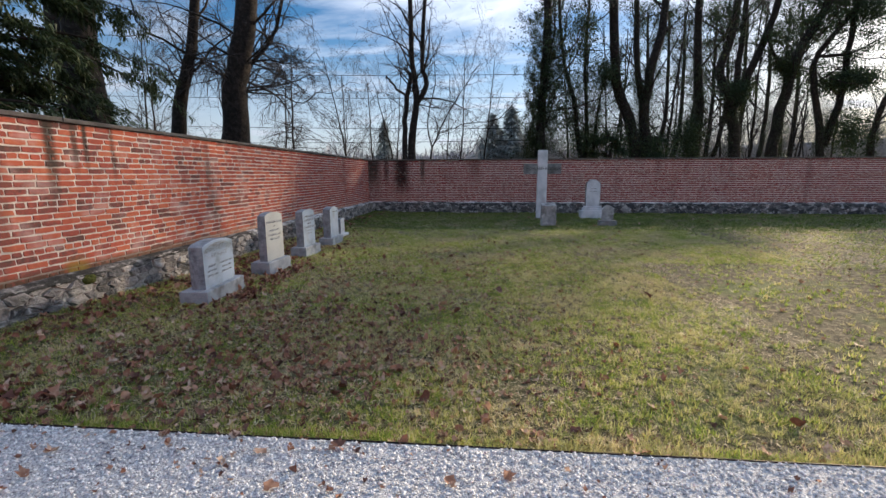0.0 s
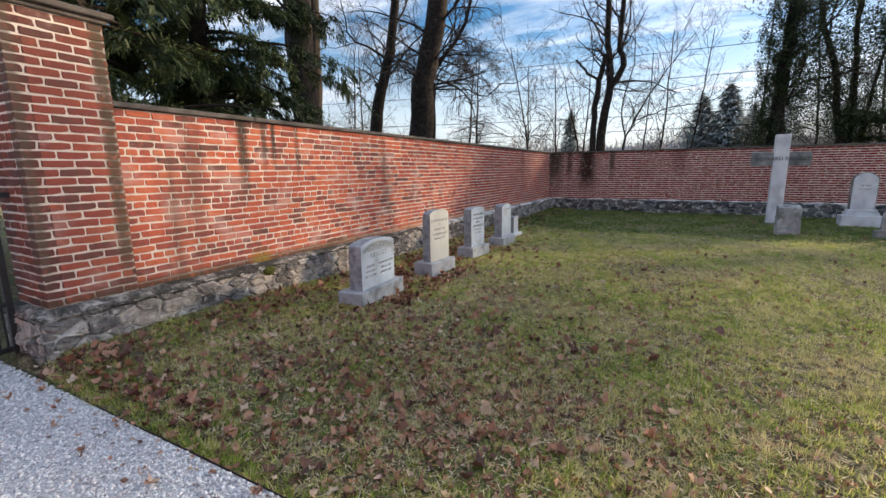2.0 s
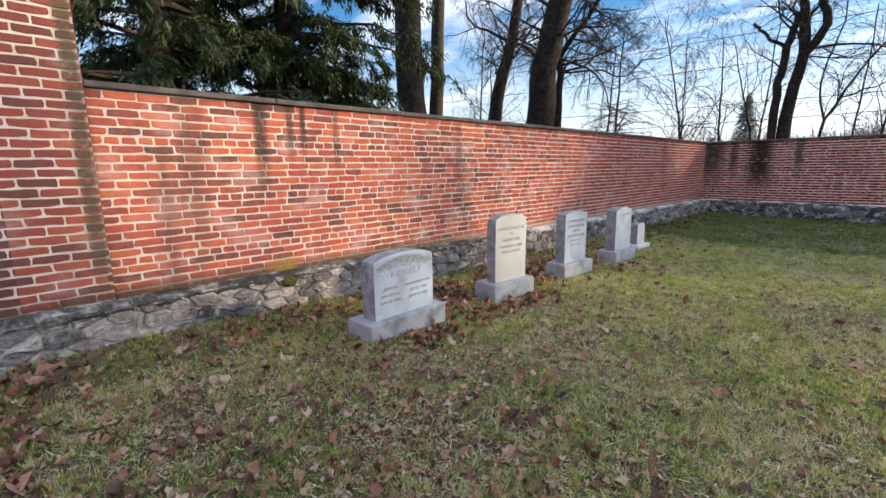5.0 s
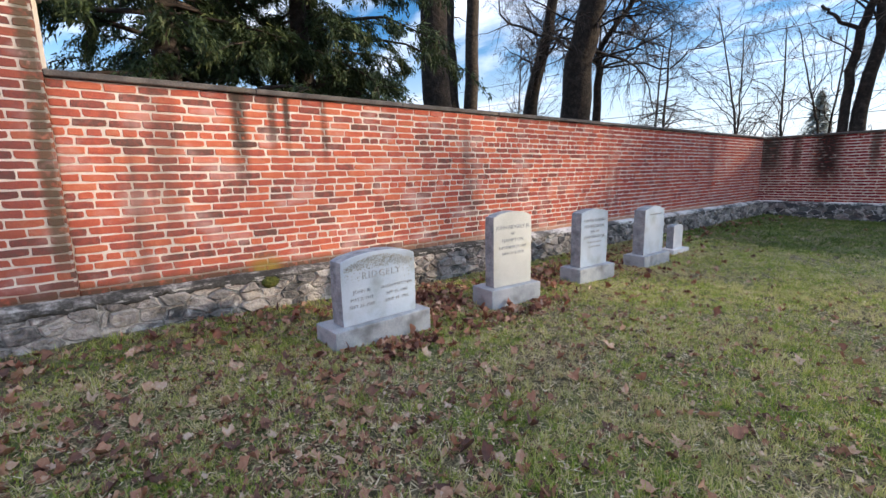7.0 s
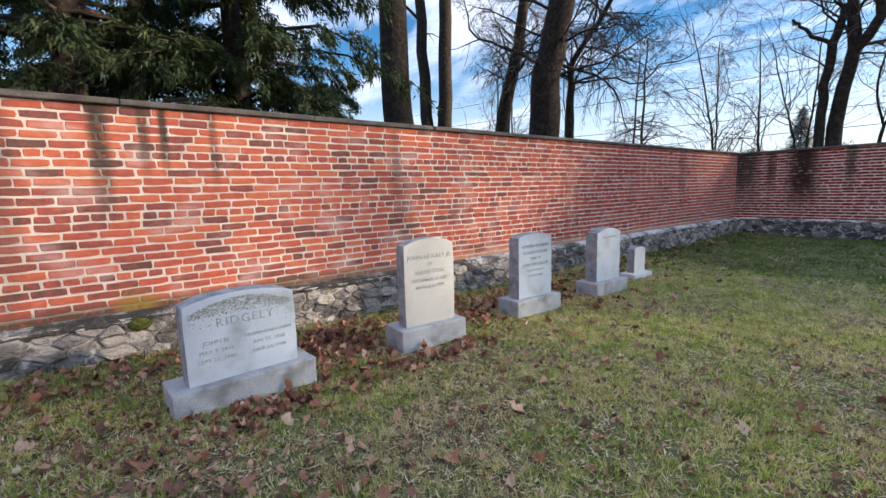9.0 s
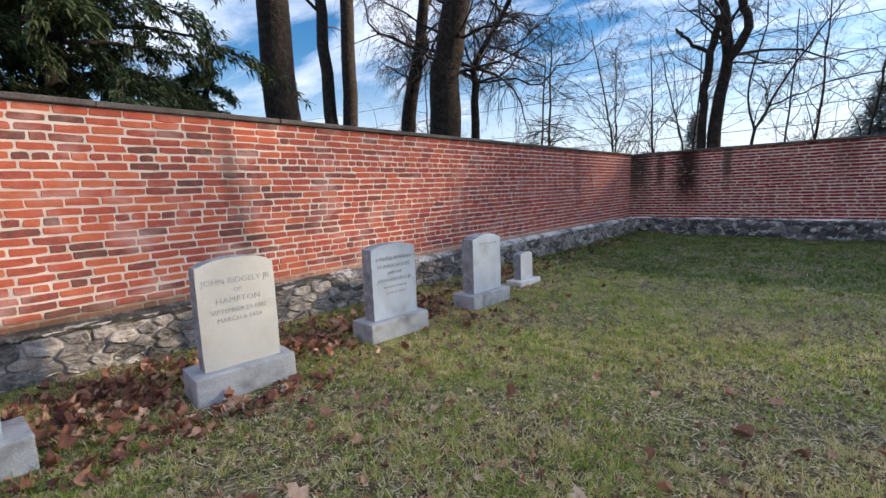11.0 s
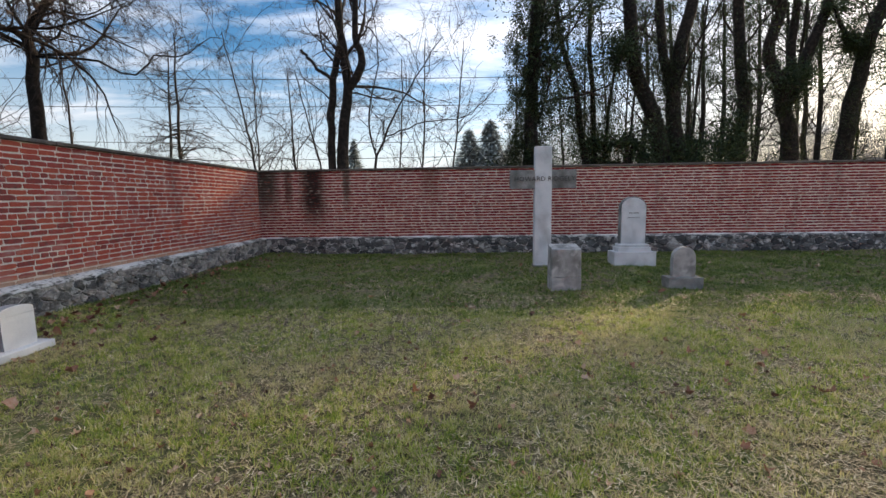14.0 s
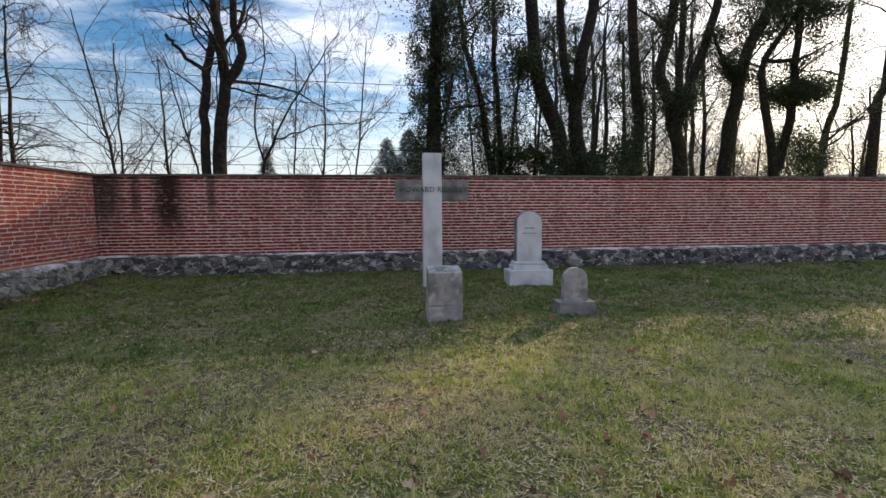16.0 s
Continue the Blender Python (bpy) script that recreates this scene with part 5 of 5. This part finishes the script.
def spray_tree(label, seed, base, height, reach, boughs, sprays, low, droop=-0.10, trunk_r=0.25, name="evergreen_tree"):
    """A drooping evergreen: level boughs hung with flat sprays of short needles, ragged and full of gaps."""
    rng = np.random.default_rng(seed)
    thing = tagged(empty(name, *base), label, "tree")
    trunk, limb = Tubes(10), Tubes(3)
    line = bent(rng, (0, 0, -0.2), (0, 0, 1), height, 12, 0.02, 0.02)
    trunk.add(line, np.linspace(trunk_r, 0.03, 13))
    origin = np.array(base, float)
    cs = []
    for _ in range(boughs):
        z = low + (height - low) * rng.random() ** 1.15
        a = rng.uniform(0, 2 * math.pi)
        ln = reach * (1.05 - 0.75 * (z - low) / (height - low)) * rng.uniform(0.55, 1.1)
        b = bent(rng, (0.0, 0.0, z), (math.cos(a), math.sin(a), 0.18), ln, 8, 0.09, droop)
        ok = clear_of_wall(b + origin)
        stop = 9 if ok.all() else int(np.argmin(ok))
        if stop < 4:
            continue
        b = b[:stop]
        limb.add(b, np.linspace(0.045, 0.006, 9)[:stop])
        for i in range(2, stop):
            for _ in range(2):
                t = a + rng.normal(0, 1.0)
                side = bent(rng, b[i], (math.cos(t), math.sin(t), -0.1), ln * 0.22 * rng.uniform(0.4, 1.2), 5, 0.15, droop * 1.6)
                if not clear_of_wall(side + origin).all():
                    continue
                limb.add(side, np.linspace(0.009, 0.003, 6))
                cs.append(side)
    pts = np.concatenate([c[1:] for c in cs])
    way = np.concatenate([np.diff(c, axis=0) for c in cs])
    pick = rng.integers(0, len(pts), sprays)
    c = pts[pick] + rng.normal(0, 0.045, (sprays, 3))
    a = way[pick] / (np.linalg.norm(way[pick], axis=1)[:, None] + 1e-9) + rng.normal(0, 0.50, (sprays, 3)); a[:, 2] -= 0.35
    a /= np.linalg.norm(a, axis=1)[:, None]
    b = np.cross(a, np.array([0, 0, 1.0]) + rng.normal(0, 0.4, (sprays, 3))); b /= np.linalg.norm(b, axis=1)[:, None]
    s = rng.uniform(0.05, 0.14, (sprays, 1))
    w = s * 0.13
    keep = clear_of_wall(c + a * s + origin)
    c, a, b, s, w = c[keep], a[keep], b[keep], s[keep], w[keep]
    n = len(c)
    q = np.stack([c - b * w, c + b * w, c + a * s], 1)
    fast("foliage", q.reshape(-1, 3), np.arange(n * 3).reshape(-1, 3), M_HEMLOCK, thing, "dark drooping needle sprays")
    trunk.mesh("trunk", M_BARK, thing)
    tagged(limb.mesh("bough_wood", M_TWIG, thing), kind="stuff")
    return thing


spray_tree("big dark drooping hemlock overhanging the wall", 401, (-2.9, 4.1, 0), 9, 3.0, 94, 138000, 1.9)
spray_tree("big dark drooping hemlock overhanging the wall", 402, (-3.4, 6.4, 0), 9, 3.05, 98, 145000, 1.9)
spray_tree("dark evergreen behind the wall", 403, (-7.0, 5.0, 0), 10, 4.4, 70, 72000, 0.9)
spray_tree("low dark evergreen beside a bare trunk", 404, (-6.6, 9.2, 0), 4.4, 2.3, 50, 60000, 0.6)
spray_tree("low dark yew beyond the wall", 405, (-10.5, 10.4, 0), 4.6, 2.6, 44, 45000, 0.5)
spray_tree("evergreen undergrowth below ivy-clad trunks", 406, (10.6, 22.0, 0), 3.6, 1.5, 16, 7000, 1.4)
spray_tree("evergreen undergrowth below ivy-clad trunks", 407, (13.0, 22.4, 0), 3.4, 1.3, 14, 5500, 1.4)


def conifer(label, seed, base, height, width, leaves):
    """A far spruce: stacked boughs in a narrow cone with a ragged edge."""
    rng = np.random.default_rng(seed)
    thing = tagged(empty("conifer", *base), label, "tree")
    u = rng.random(leaves) ** 0.62
    z = height * (1 - u) * 0.97 + 0.2
    a = rng.uniform(0, 2 * math.pi, leaves)
    tier = 0.62 + 0.38 * np.abs(np.sin(z / height * 31 + 2.0 * np.sin(a * 2 + seed)))
    rad = width * u * tier * np.sqrt(rng.uniform(0.15, 1, leaves))
    c = np.stack([rad * np.cos(a), rad * np.sin(a), z], 1)
    d = np.stack([np.cos(a), np.sin(a), -0.35 + 0 * a], 1) + rng.normal(0, 0.25, (leaves, 3))
    side = np.cross(d, np.array([0, 0, 1.0])); side /= np.linalg.norm(side, axis=1)[:, None]
    s = height * 0.042 * rng.uniform(0.6, 1.3, (leaves, 1))
    q = np.stack([c, c + d * s * 0.6 + side * s * 0.3, c + d * s * 1.2, c + d * s * 0.6 - side * s * 0.3], 1)
    k = np.arange(leaves)[:, None] * 4
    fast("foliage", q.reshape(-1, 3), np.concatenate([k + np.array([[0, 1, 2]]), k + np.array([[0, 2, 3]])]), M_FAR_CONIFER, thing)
    t = Tubes(6); t.add([(0, 0, -0.2), (0, 0, height)], [height * 0.02, 0.02]); t.mesh("trunk", M_BARK, thing)


conifer("spruce beyond the wall", 501, (5.87, 54.7, 0), 9.0, 4.2, 6500)
conifer("spruce beyond the wall", 502, (8.07, 53.1, 0), 9.6, 4.6, 7000)
conifer("spruce beyond the wall", 503, (10.5, 56.0, 0), 8.0, 4.2, 5500)
conifer("single narrow conifer far off", 504, (-14.0, 84.0, 0), 12.4, 3.4, 4000)


def far_woods():
    """Bare grey woods on the low ridge: no single tree can be told apart."""
    rng = np.random.default_rng(77)
    vs, fs, n = [], [], 0
    for ring, (dist, hill, count) in enumerate([(190, 9.0, 26000), (260, 15.0, 26000)]):
        a = rng.uniform(-1.3, 1.2, count)
        d = dist + rng.normal(0, 14, count)
        base = hill * (0.75 + 0.25 * np.sin(a * 5 + ring)) - 4.0
        crown = 8.0 + 2.5 * np.sin(a * 19 + ring) + 2.0 * np.sin(a * 43 + 2) + 1.5 * np.sin(a * 117)
        h = base + rng.uniform(0, 1, count) ** 1.7 * crown
        c = np.stack([d * np.sin(a), d * np.cos(a), h], 1)
        up = np.array([0, 0, 1.0]) + rng.normal(0, 0.45, (count, 3))
        side = rng.normal(0, 0.16, (count, 3)) * rng.uniform(0.5, 1.4, (count, 1))
        p = np.stack([c - side, c + side, c + up * rng.uniform(0.9, 2.2, (count, 1))], 1)
        vs.append(p.reshape(-1, 3)); fs.append(np.arange(count * 3).reshape(-1, 3) + n); n += count * 3
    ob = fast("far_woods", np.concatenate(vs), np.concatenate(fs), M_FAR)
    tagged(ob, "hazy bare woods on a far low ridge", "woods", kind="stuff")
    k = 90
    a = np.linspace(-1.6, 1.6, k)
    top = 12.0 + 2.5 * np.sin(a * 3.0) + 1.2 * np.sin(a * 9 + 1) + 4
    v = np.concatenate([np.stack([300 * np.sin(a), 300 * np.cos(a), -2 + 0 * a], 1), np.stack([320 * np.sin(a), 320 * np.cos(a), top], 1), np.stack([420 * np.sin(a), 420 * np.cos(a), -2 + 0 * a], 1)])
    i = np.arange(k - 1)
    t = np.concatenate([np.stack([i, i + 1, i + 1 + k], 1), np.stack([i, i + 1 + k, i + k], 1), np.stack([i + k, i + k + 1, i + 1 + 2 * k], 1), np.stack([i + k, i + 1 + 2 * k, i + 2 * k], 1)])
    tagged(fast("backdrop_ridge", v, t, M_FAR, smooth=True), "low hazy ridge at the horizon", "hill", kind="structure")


def thicket(seed, count, x0, x1, y0, y1, tall):
    """Tangled leafless brush and poles in depth, past counting."""
    rng = np.random.default_rng(seed)
    x, y = rng.uniform(x0, x1, count), rng.uniform(y0, y1, count)
    reach = tall * (0.72 + 0.28 * np.sin(x * 0.9) * np.sin(y * 0.7 + 1))
    h = rng.random(count) ** 1.35 * reach
    c = np.stack([x, y, h], 1)
    way = np.array([0, 0, 1.0]) + rng.normal(0, 0.62, (count, 3))
    side = np.cross(way, rng.normal(0, 1, (count, 3)))
    side /= np.linalg.norm(side, axis=1)[:, None] + 1e-9
    w = rng.uniform(0.008, 0.026, (count, 1)) * (1.25 - 0.7 * (h / tall))[:, None]
    p = np.stack([c - side * w, c + side * w, c + way * rng.uniform(0.5, 1.6, (count, 1))], 1)
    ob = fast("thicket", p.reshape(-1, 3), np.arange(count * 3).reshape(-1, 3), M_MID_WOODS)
    tagged(ob, "tangled leafless brush and thin poles beyond the wall", "brush", kind="stuff")


far_woods()
thicket(71, 42000, 10.0, 52.0, 40.0, 60.0, 12.0)


# ---- overhead wires ----
for za, zb in ((4.2, 4.75), (5.5, 4.85), (8.0, 7.3), (9.9, 8.9)):
    t = Tubes(4)
    xs = np.linspace(-70, 70, 41)
    z = za + (zb - za) * (xs + 14) / 20 * 0.25 + 0.0004 * (xs - 5) ** 2
    t.add(np.stack([xs, 38 + 0 * xs, z], 1), np.full(41, 0.022))
    tagged(t.mesh("overhead_wire", M_WIRE, None), "black overhead utility wire beyond the wall", "wire", group="overhead wires")
for x in (-70, 70):
    tagged(part("utility_pole", bar(x, 38, -0.3, 13.2, 0.14, 10), M_BARK), "plain wooden utility pole", "pole")


# ---- lawn ----
def off_stones(x, y):
    return ~((x > 1.13) & (x < 1.46) & (((y > 4.5) & (y < 5.39)) | ((y > 6.12) & (y < 6.79)) | ((y > 7.52) & (y < 8.19)) | ((y > 8.89) & (y < 9.59))))


def tuft_field(seed, tufts, per, x0, x1, y0, y1, h, w, material=M_GRASS):
    """Turf as clumps: each a spray of bent blades that lean outward, with bare thatch between."""
    rng = np.random.default_rng(seed)
    cx, cy = rng.uniform(x0, x1, tufts), rng.uniform(y0, y1, tufts)
    wave = np.sin(cx * 4.1 + 1.3 * np.sin(cy * 2.3)) * np.sin(cy * 3.7 + 1.1 * np.sin(cx * 1.9))
    patch = np.sin(cx * 1.7 + 1.9 * np.sin(cy * 1.1)) * np.sin(cy * 1.45 + 1.7 * np.sin(cx * 0.9 + 2))
    ok = (rng.random(tufts) < 0.66 + 0.34 * wave + 0.22 * patch) & off_stones(cx, cy)
    cx, cy = cx[ok], cy[ok]
    big = np.repeat(rng.uniform(0.55, 1.45, len(cx)), per)
    cx, cy = np.repeat(cx, per), np.repeat(cy, per)
    n = len(cx)
    a = rng.uniform(0, 2 * math.pi, n)
    off = np.abs(rng.normal(0, 0.016, n)) * big
    x, y = cx + np.cos(a) * off, cy + np.sin(a) * off
    keep = y > PATH_EDGE + rng.uniform(-0.02, 0.02, n)
    x, y, a, big = x[keep], y[keep], a[keep], big[keep]
    n = len(x)
    a = a + rng.normal(0, 0.6, n)
    hh = h * big * rng.uniform(0.5, 1.2, n)
    lean = rng.uniform(0.2, 1.3, n)
    d = np.stack([np.cos(a), np.sin(a), 0 * a], 1)
    s = np.stack([-np.sin(a), np.cos(a), 0 * a], 1)
    c = np.stack([x, y, rise(x, y) - 0.003], 1)
    ww = (w * rng.uniform(0.7, 1.3, n))[:, None]
    tip = c + np.array([0, 0, 1.0]) * (hh * np.clip(1.05 - 0.4 * lean, 0.3, 1))[:, None] + d * (hh * lean)[:, None]
    q = np.stack([c - s * ww, c + s * ww, tip], 1)
    ob = fast("grass", q.reshape(-1, 3), np.arange(n * 3).reshape(-1, 3), material)
    tagged(ob, "short patchy winter grass, green and straw-coloured", "grass", kind="stuff")


def straw_field(seed, count, x0, x1, y0, y1):
    """Dead blades and stems lying flat in the turf."""
    rng = np.random.default_rng(seed)
    x, y = rng.uniform(x0, x1, count), rng.uniform(y0, y1, count)
    patch = np.sin(x * 1.7 + 1.9 * np.sin(y * 1.1)) * np.sin(y * 1.45 + 1.7 * np.sin(x * 0.9 + 2))
    green = smoothstep(4.0, 5.5, x) * smoothstep(4.6, 3.2, y)
    ok = off_stones(x, y) & (rng.random(count) < (0.85 - 0.36 * patch) * (1 - 0.7 * green))
    x, y = x[ok], y[ok]
    n = len(x)
    a = rng.uniform(0, 2 * math.pi, n)
    d = np.stack([np.cos(a), np.sin(a), rng.normal(0.08, 0.15, n)], 1) * rng.uniform(0.02, 0.07, n)[:, None]
    s = np.stack([-np.sin(a), np.cos(a), 0 * a], 1) * rng.uniform(0.0018, 0.005, n)[:, None]
    c = np.stack([x, y, rise(x, y) + rng.uniform(0.002, 0.016, n)], 1)
    q = np.stack([c - s, c + s, c + d], 1)
    ob = fast("dry_thatch", q.reshape(-1, 3), np.arange(n * 3).reshape(-1, 3), M_STRAW)
    tagged(ob, "dead straw-coloured grass blades lying in the lawn", "thatch", kind="stuff")


tuft_field(1, 30000, 13, 0.17, 7.2, 2.19, 7.6, 0.046, 0.0027)
tuft_field(2, 32000, 12, 0.17, 10.0, 7.55, 12.0, 0.044, 0.0032)
tuft_field(3, 27000, 8, 0.17, 13.0, 11.7, 17.45, 0.048, 0.0060, M_GRASS_SHADED)
tuft_field(4, 15000, 8, 7.1, 20.0, 2.19, 12.2, 0.050, 0.0060)
tuft_field(5, 8000, 7, 12.9, 22.0, 12.1, 17.4, 0.055, 0.0090, M_GRASS_SHADED)
tuft_field(9, 1700, 12, 0.5, 9.5, 2.15, 2.27, 0.050, 0.0028)
straw_field(6, 60000, 0.9, 7.5, 2.3, 8.0)
straw_field(7, 46000, 0.9, 10.0, 7.9, 12.0)
straw_field(10, 46000, 5.0, 13.0, 7.3, 12.8)
straw_field(8, 34000, 2.0, 16.0, 6.5, 14.2)


# ---- fallen leaves ----
def leaf_litter(name, seed, spots, size, label, flat=1.0, material=M_LEAF):
    """Curled lobed leaves lying about. spots: rows of (count, x, y, spread x, spread y)."""
    rng = np.random.default_rng(seed)
    lobes = 11
    t = np.linspace(0, 2 * math.pi, lobes, endpoint=False)
    shape = 0.55 + 0.42 * np.abs(np.cos(2.5 * (t - 0.0)))
    vs, fs, n = [], [], 0
    for count, cx, cy, sx, sy in spots:
        x, y = cx + sx * np.clip(rng.normal(0, 0.55, count), -1.8, 1.8), cy + sy * np.clip(rng.normal(0, 0.55, count), -1.5, 1.5)
        for px, py in zip(x, y):
            if px < 0.17 or py > 17.45 or not off_stones(np.array([px]), np.array([py]))[0]:
                continue
            s = size * (0.42 + 0.95 * rng.random() ** 1.6)
            r = shape * s * rng.uniform(0.6, 1.25, lobes)
            curl = rng.uniform(0.25, 1.6) * flat
            fold = rng.uniform(0, math.pi)
            lx, ly = r * np.cos(t), r * np.sin(t) * rng.uniform(0.6, 1.0)
            lz = curl * np.abs(lx * math.cos(fold) + ly * math.sin(fold)) + rng.normal(0, 0.14, lobes) * s
            e = np.array(Euler((rng.normal(0, 0.42) * flat, rng.normal(0, 0.42) * flat, rng.uniform(0, 6.28))).to_matrix())
            p = np.concatenate([[[0, 0, 0]], np.stack([lx, ly, lz], 1)]) @ e.T
            ground_z = float(rise(px, py)) if py > PATH_EDGE else 0.034
            lift = rng.uniform(-0.006, 0.012) if py > PATH_EDGE else 0.004
            p += np.array([px, py, ground_z + lift - p[:, 2].min()])
            vs.append(p)
            i = np.arange(1, lobes + 1)
            fs.append(np.stack([0 * i, i, np.roll(i, -1)], 1) + n)
            n += lobes + 1
    ob = fast(name, np.concatenate(vs), np.concatenate(fs), material)
    return tagged(ob, label, "leaves", kind="stuff")


leaf_litter("fallen_leaves", 11, [(420, 0.62, 7.4, 0.45, 2.6), (160, 0.6, 5.8, 0.45, 0.5), (150, 0.7, 10.6, 0.5, 1.4), (50, 0.5, 3.6, 0.3, 0.9), (60, 1.3, 5.0, 0.5, 0.7), (150, 1.62, 4.95, 0.22, 0.6), (70, 1.6, 6.5, 0.2, 0.5), (70, 0.45, 4.2, 0.3, 1.1), (120, 0.6, 14, 0.5, 3), (90, 1.8, 8.5, 0.5, 2.5), (240, 1.0, 5.8, 0.4, 0.45), (220, 0.95, 7.2, 0.35, 0.4), (150, 0.95, 8.55, 0.3, 0.4), (120, 1.62, 6.0, 0.15, 0.9), (130, 1.4, 2.40, 1.0, 0.14), (40, 0.45, 2.5, 0.35, 0.2)], 0.044, "red-brown leaves drifted along the wall's foot", 1.0, M_LEAF_RED)
leaf_litter("fallen_leaves", 12, [(900, 2.6, 2.9, 2.2, 0.65), (820, 2.5, 4.2, 1.7, 1.2), (220, 3.0, 6.4, 2.2, 1.8), (90, 5.5, 9.5, 3.5, 2.5), (90, 10, 8, 6, 6), (90, 8, 14, 7, 3), (60, 7.5, 3.2, 2.5, 0.9)], 0.037, "scattered dry oak and maple leaves on the lawn")
leaf_litter("large_leaves", 16, [(46, 2.9, 3.9, 1.9, 1.2), (46, 3.4, 6.6, 2.2, 1.9), (34, 5.5, 10, 3.5, 2.6), (16, 0.8, 2.6, 0.6, 0.3)], 0.054, "large curled dead leaves lying on the lawn", 0.7)
leaf_litter("leaf_scraps", 13, [(4600, 3.0, 3.6, 2.6, 1.4), (2600, 3.5, 6.5, 2.8, 2.2), (1000, 6.0, 9, 5.0, 3.0), (300, 12, 8, 5, 4), (900, 1.0, 7.0, 0.8, 4.0)], 0.021, "small broken leaf scraps in the grass")
leaf_litter("path_leaves", 14, [(22, 3.2, 1.9, 3.2, 0.24), (9, 3.2, 1.3, 3.0, 0.5)], 0.040, "dead leaves blown onto the pale gravel", 0.4)
leaf_litter("edge_leaves", 15, [(150, 3.5, 2.27, 3.4, 0.10), (40, 0.4, 2.25, 0.6, 0.12)], 0.034, "dead leaves caught along the path's edging", 0.5)


# ---- gravel and edging ----
def gravel():
    rng = np.random.default_rng(31)
    n = 34000
    x = rng.uniform(-1.2, 8.0, n)
    y = PATH_EDGE - 0.012 - rng.random(n) ** 1.25 * 1.75
    r = rng.uniform(0.005, 0.012, n)
    c = np.stack([x, y, 0.030 + r * rng.uniform(0.0, 0.9, n)], 1)
    base = np.array([[1, 0, 0], [-1, 0, 0], [0, 1, 0], [0, -1, 0], [0, 0, 1], [0, 0, -1]], float)
    p = base[None] * rng.uniform(0.6, 1.35, (n, 6, 1)) + rng.normal(0, 0.22, (n, 6, 3))
    a = rng.uniform(0, 6.28, n)
    ca, sa = np.cos(a)[:, None], np.sin(a)[:, None]
    p = np.stack([p[..., 0] * ca - p[..., 1] * sa, p[..., 0] * sa + p[..., 1] * ca, p[..., 2] * 0.8], -1)
    v = c[:, None, :] + p * r[:, None, None]
    f = np.array([[0, 2, 4], [2, 1, 4], [1, 3, 4], [3, 0, 4], [2, 0, 5], [1, 2, 5], [3, 1, 5], [0, 3, 5]])
    ob = fast("gravel", v.reshape(-1, 3), (np.arange(n)[:, None, None] * 6 + f[None]).reshape(-1, 3), M_GRAVEL)
    tagged(ob, "loose crushed pale grey stone chips", "gravel", kind="stuff")


gravel()
bm = box(-0.45, 12.0, PATH_EDGE, PATH_EDGE + 0.005, -0.1, 0.038)
bmesh.ops.subdivide_edges(bm, edges=[e for e in bm.edges if abs(e.verts[0].co.x - e.verts[1].co.x) > 1], cuts=60)
for v in bm.verts:
    v.co.y += 0.006 * noise.noise(Vector((v.co.x * 0.9, 0, 0)))
    v.co.z += 0.004 * noise.noise(Vector((v.co.x * 1.7, 3, 0)))
tagged(part("path_edging", bm, M_STEEL), "thin dark steel edging between gravel and lawn", "edging")

# moss cushion where a stone has dropped out of the plinth
bm = bmesh.new()
bmesh.ops.create_icosphere(bm, subdivisions=3, radius=1.0, matrix=Matrix.Translation((0.125, 4.44, 0.345)) @ Matrix.Diagonal((0.05, 0.085, 0.055, 1)))
for v in bm.verts:
    v.co += v.normal * 0.012 * noise.noise(v.co * 40)
tagged(part("moss_cushion", bm, M_MOSS), "olive moss cushion in a hole of the stone plinth", "moss")

# ---- pieces of the walls, laid last ----
lay_pier()
lay(wall_w, Matrix.Translation((0, 3.045, 0)), 14.585, 24, LEDGE, (0.0, 2.72))
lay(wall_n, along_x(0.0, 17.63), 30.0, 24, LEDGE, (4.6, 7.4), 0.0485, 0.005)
rubble(plinth_w, Matrix.Translation((0.102, 3.115, 0.0)), 14.4, 0.385, 41, 0.215, M_RUBBLE, M_POINTING)
rubble(plinth_n, along_x(0.12, 17.523), 29.0, 0.385, 42, 0.29, M_RUBBLE_DARK, M_POINTING_DARK)
rubble(plinth_p, Matrix.Translation((0.130, 2.285, 0.0)), 0.86, 0.365, 43, 0.24, M_RUBBLE, M_POINTING)
rubble(plinth_p, along_x(-0.5, 2.289), 0.65, 0.365, 44, 0.24, M_RUBBLE, M_POINTING)
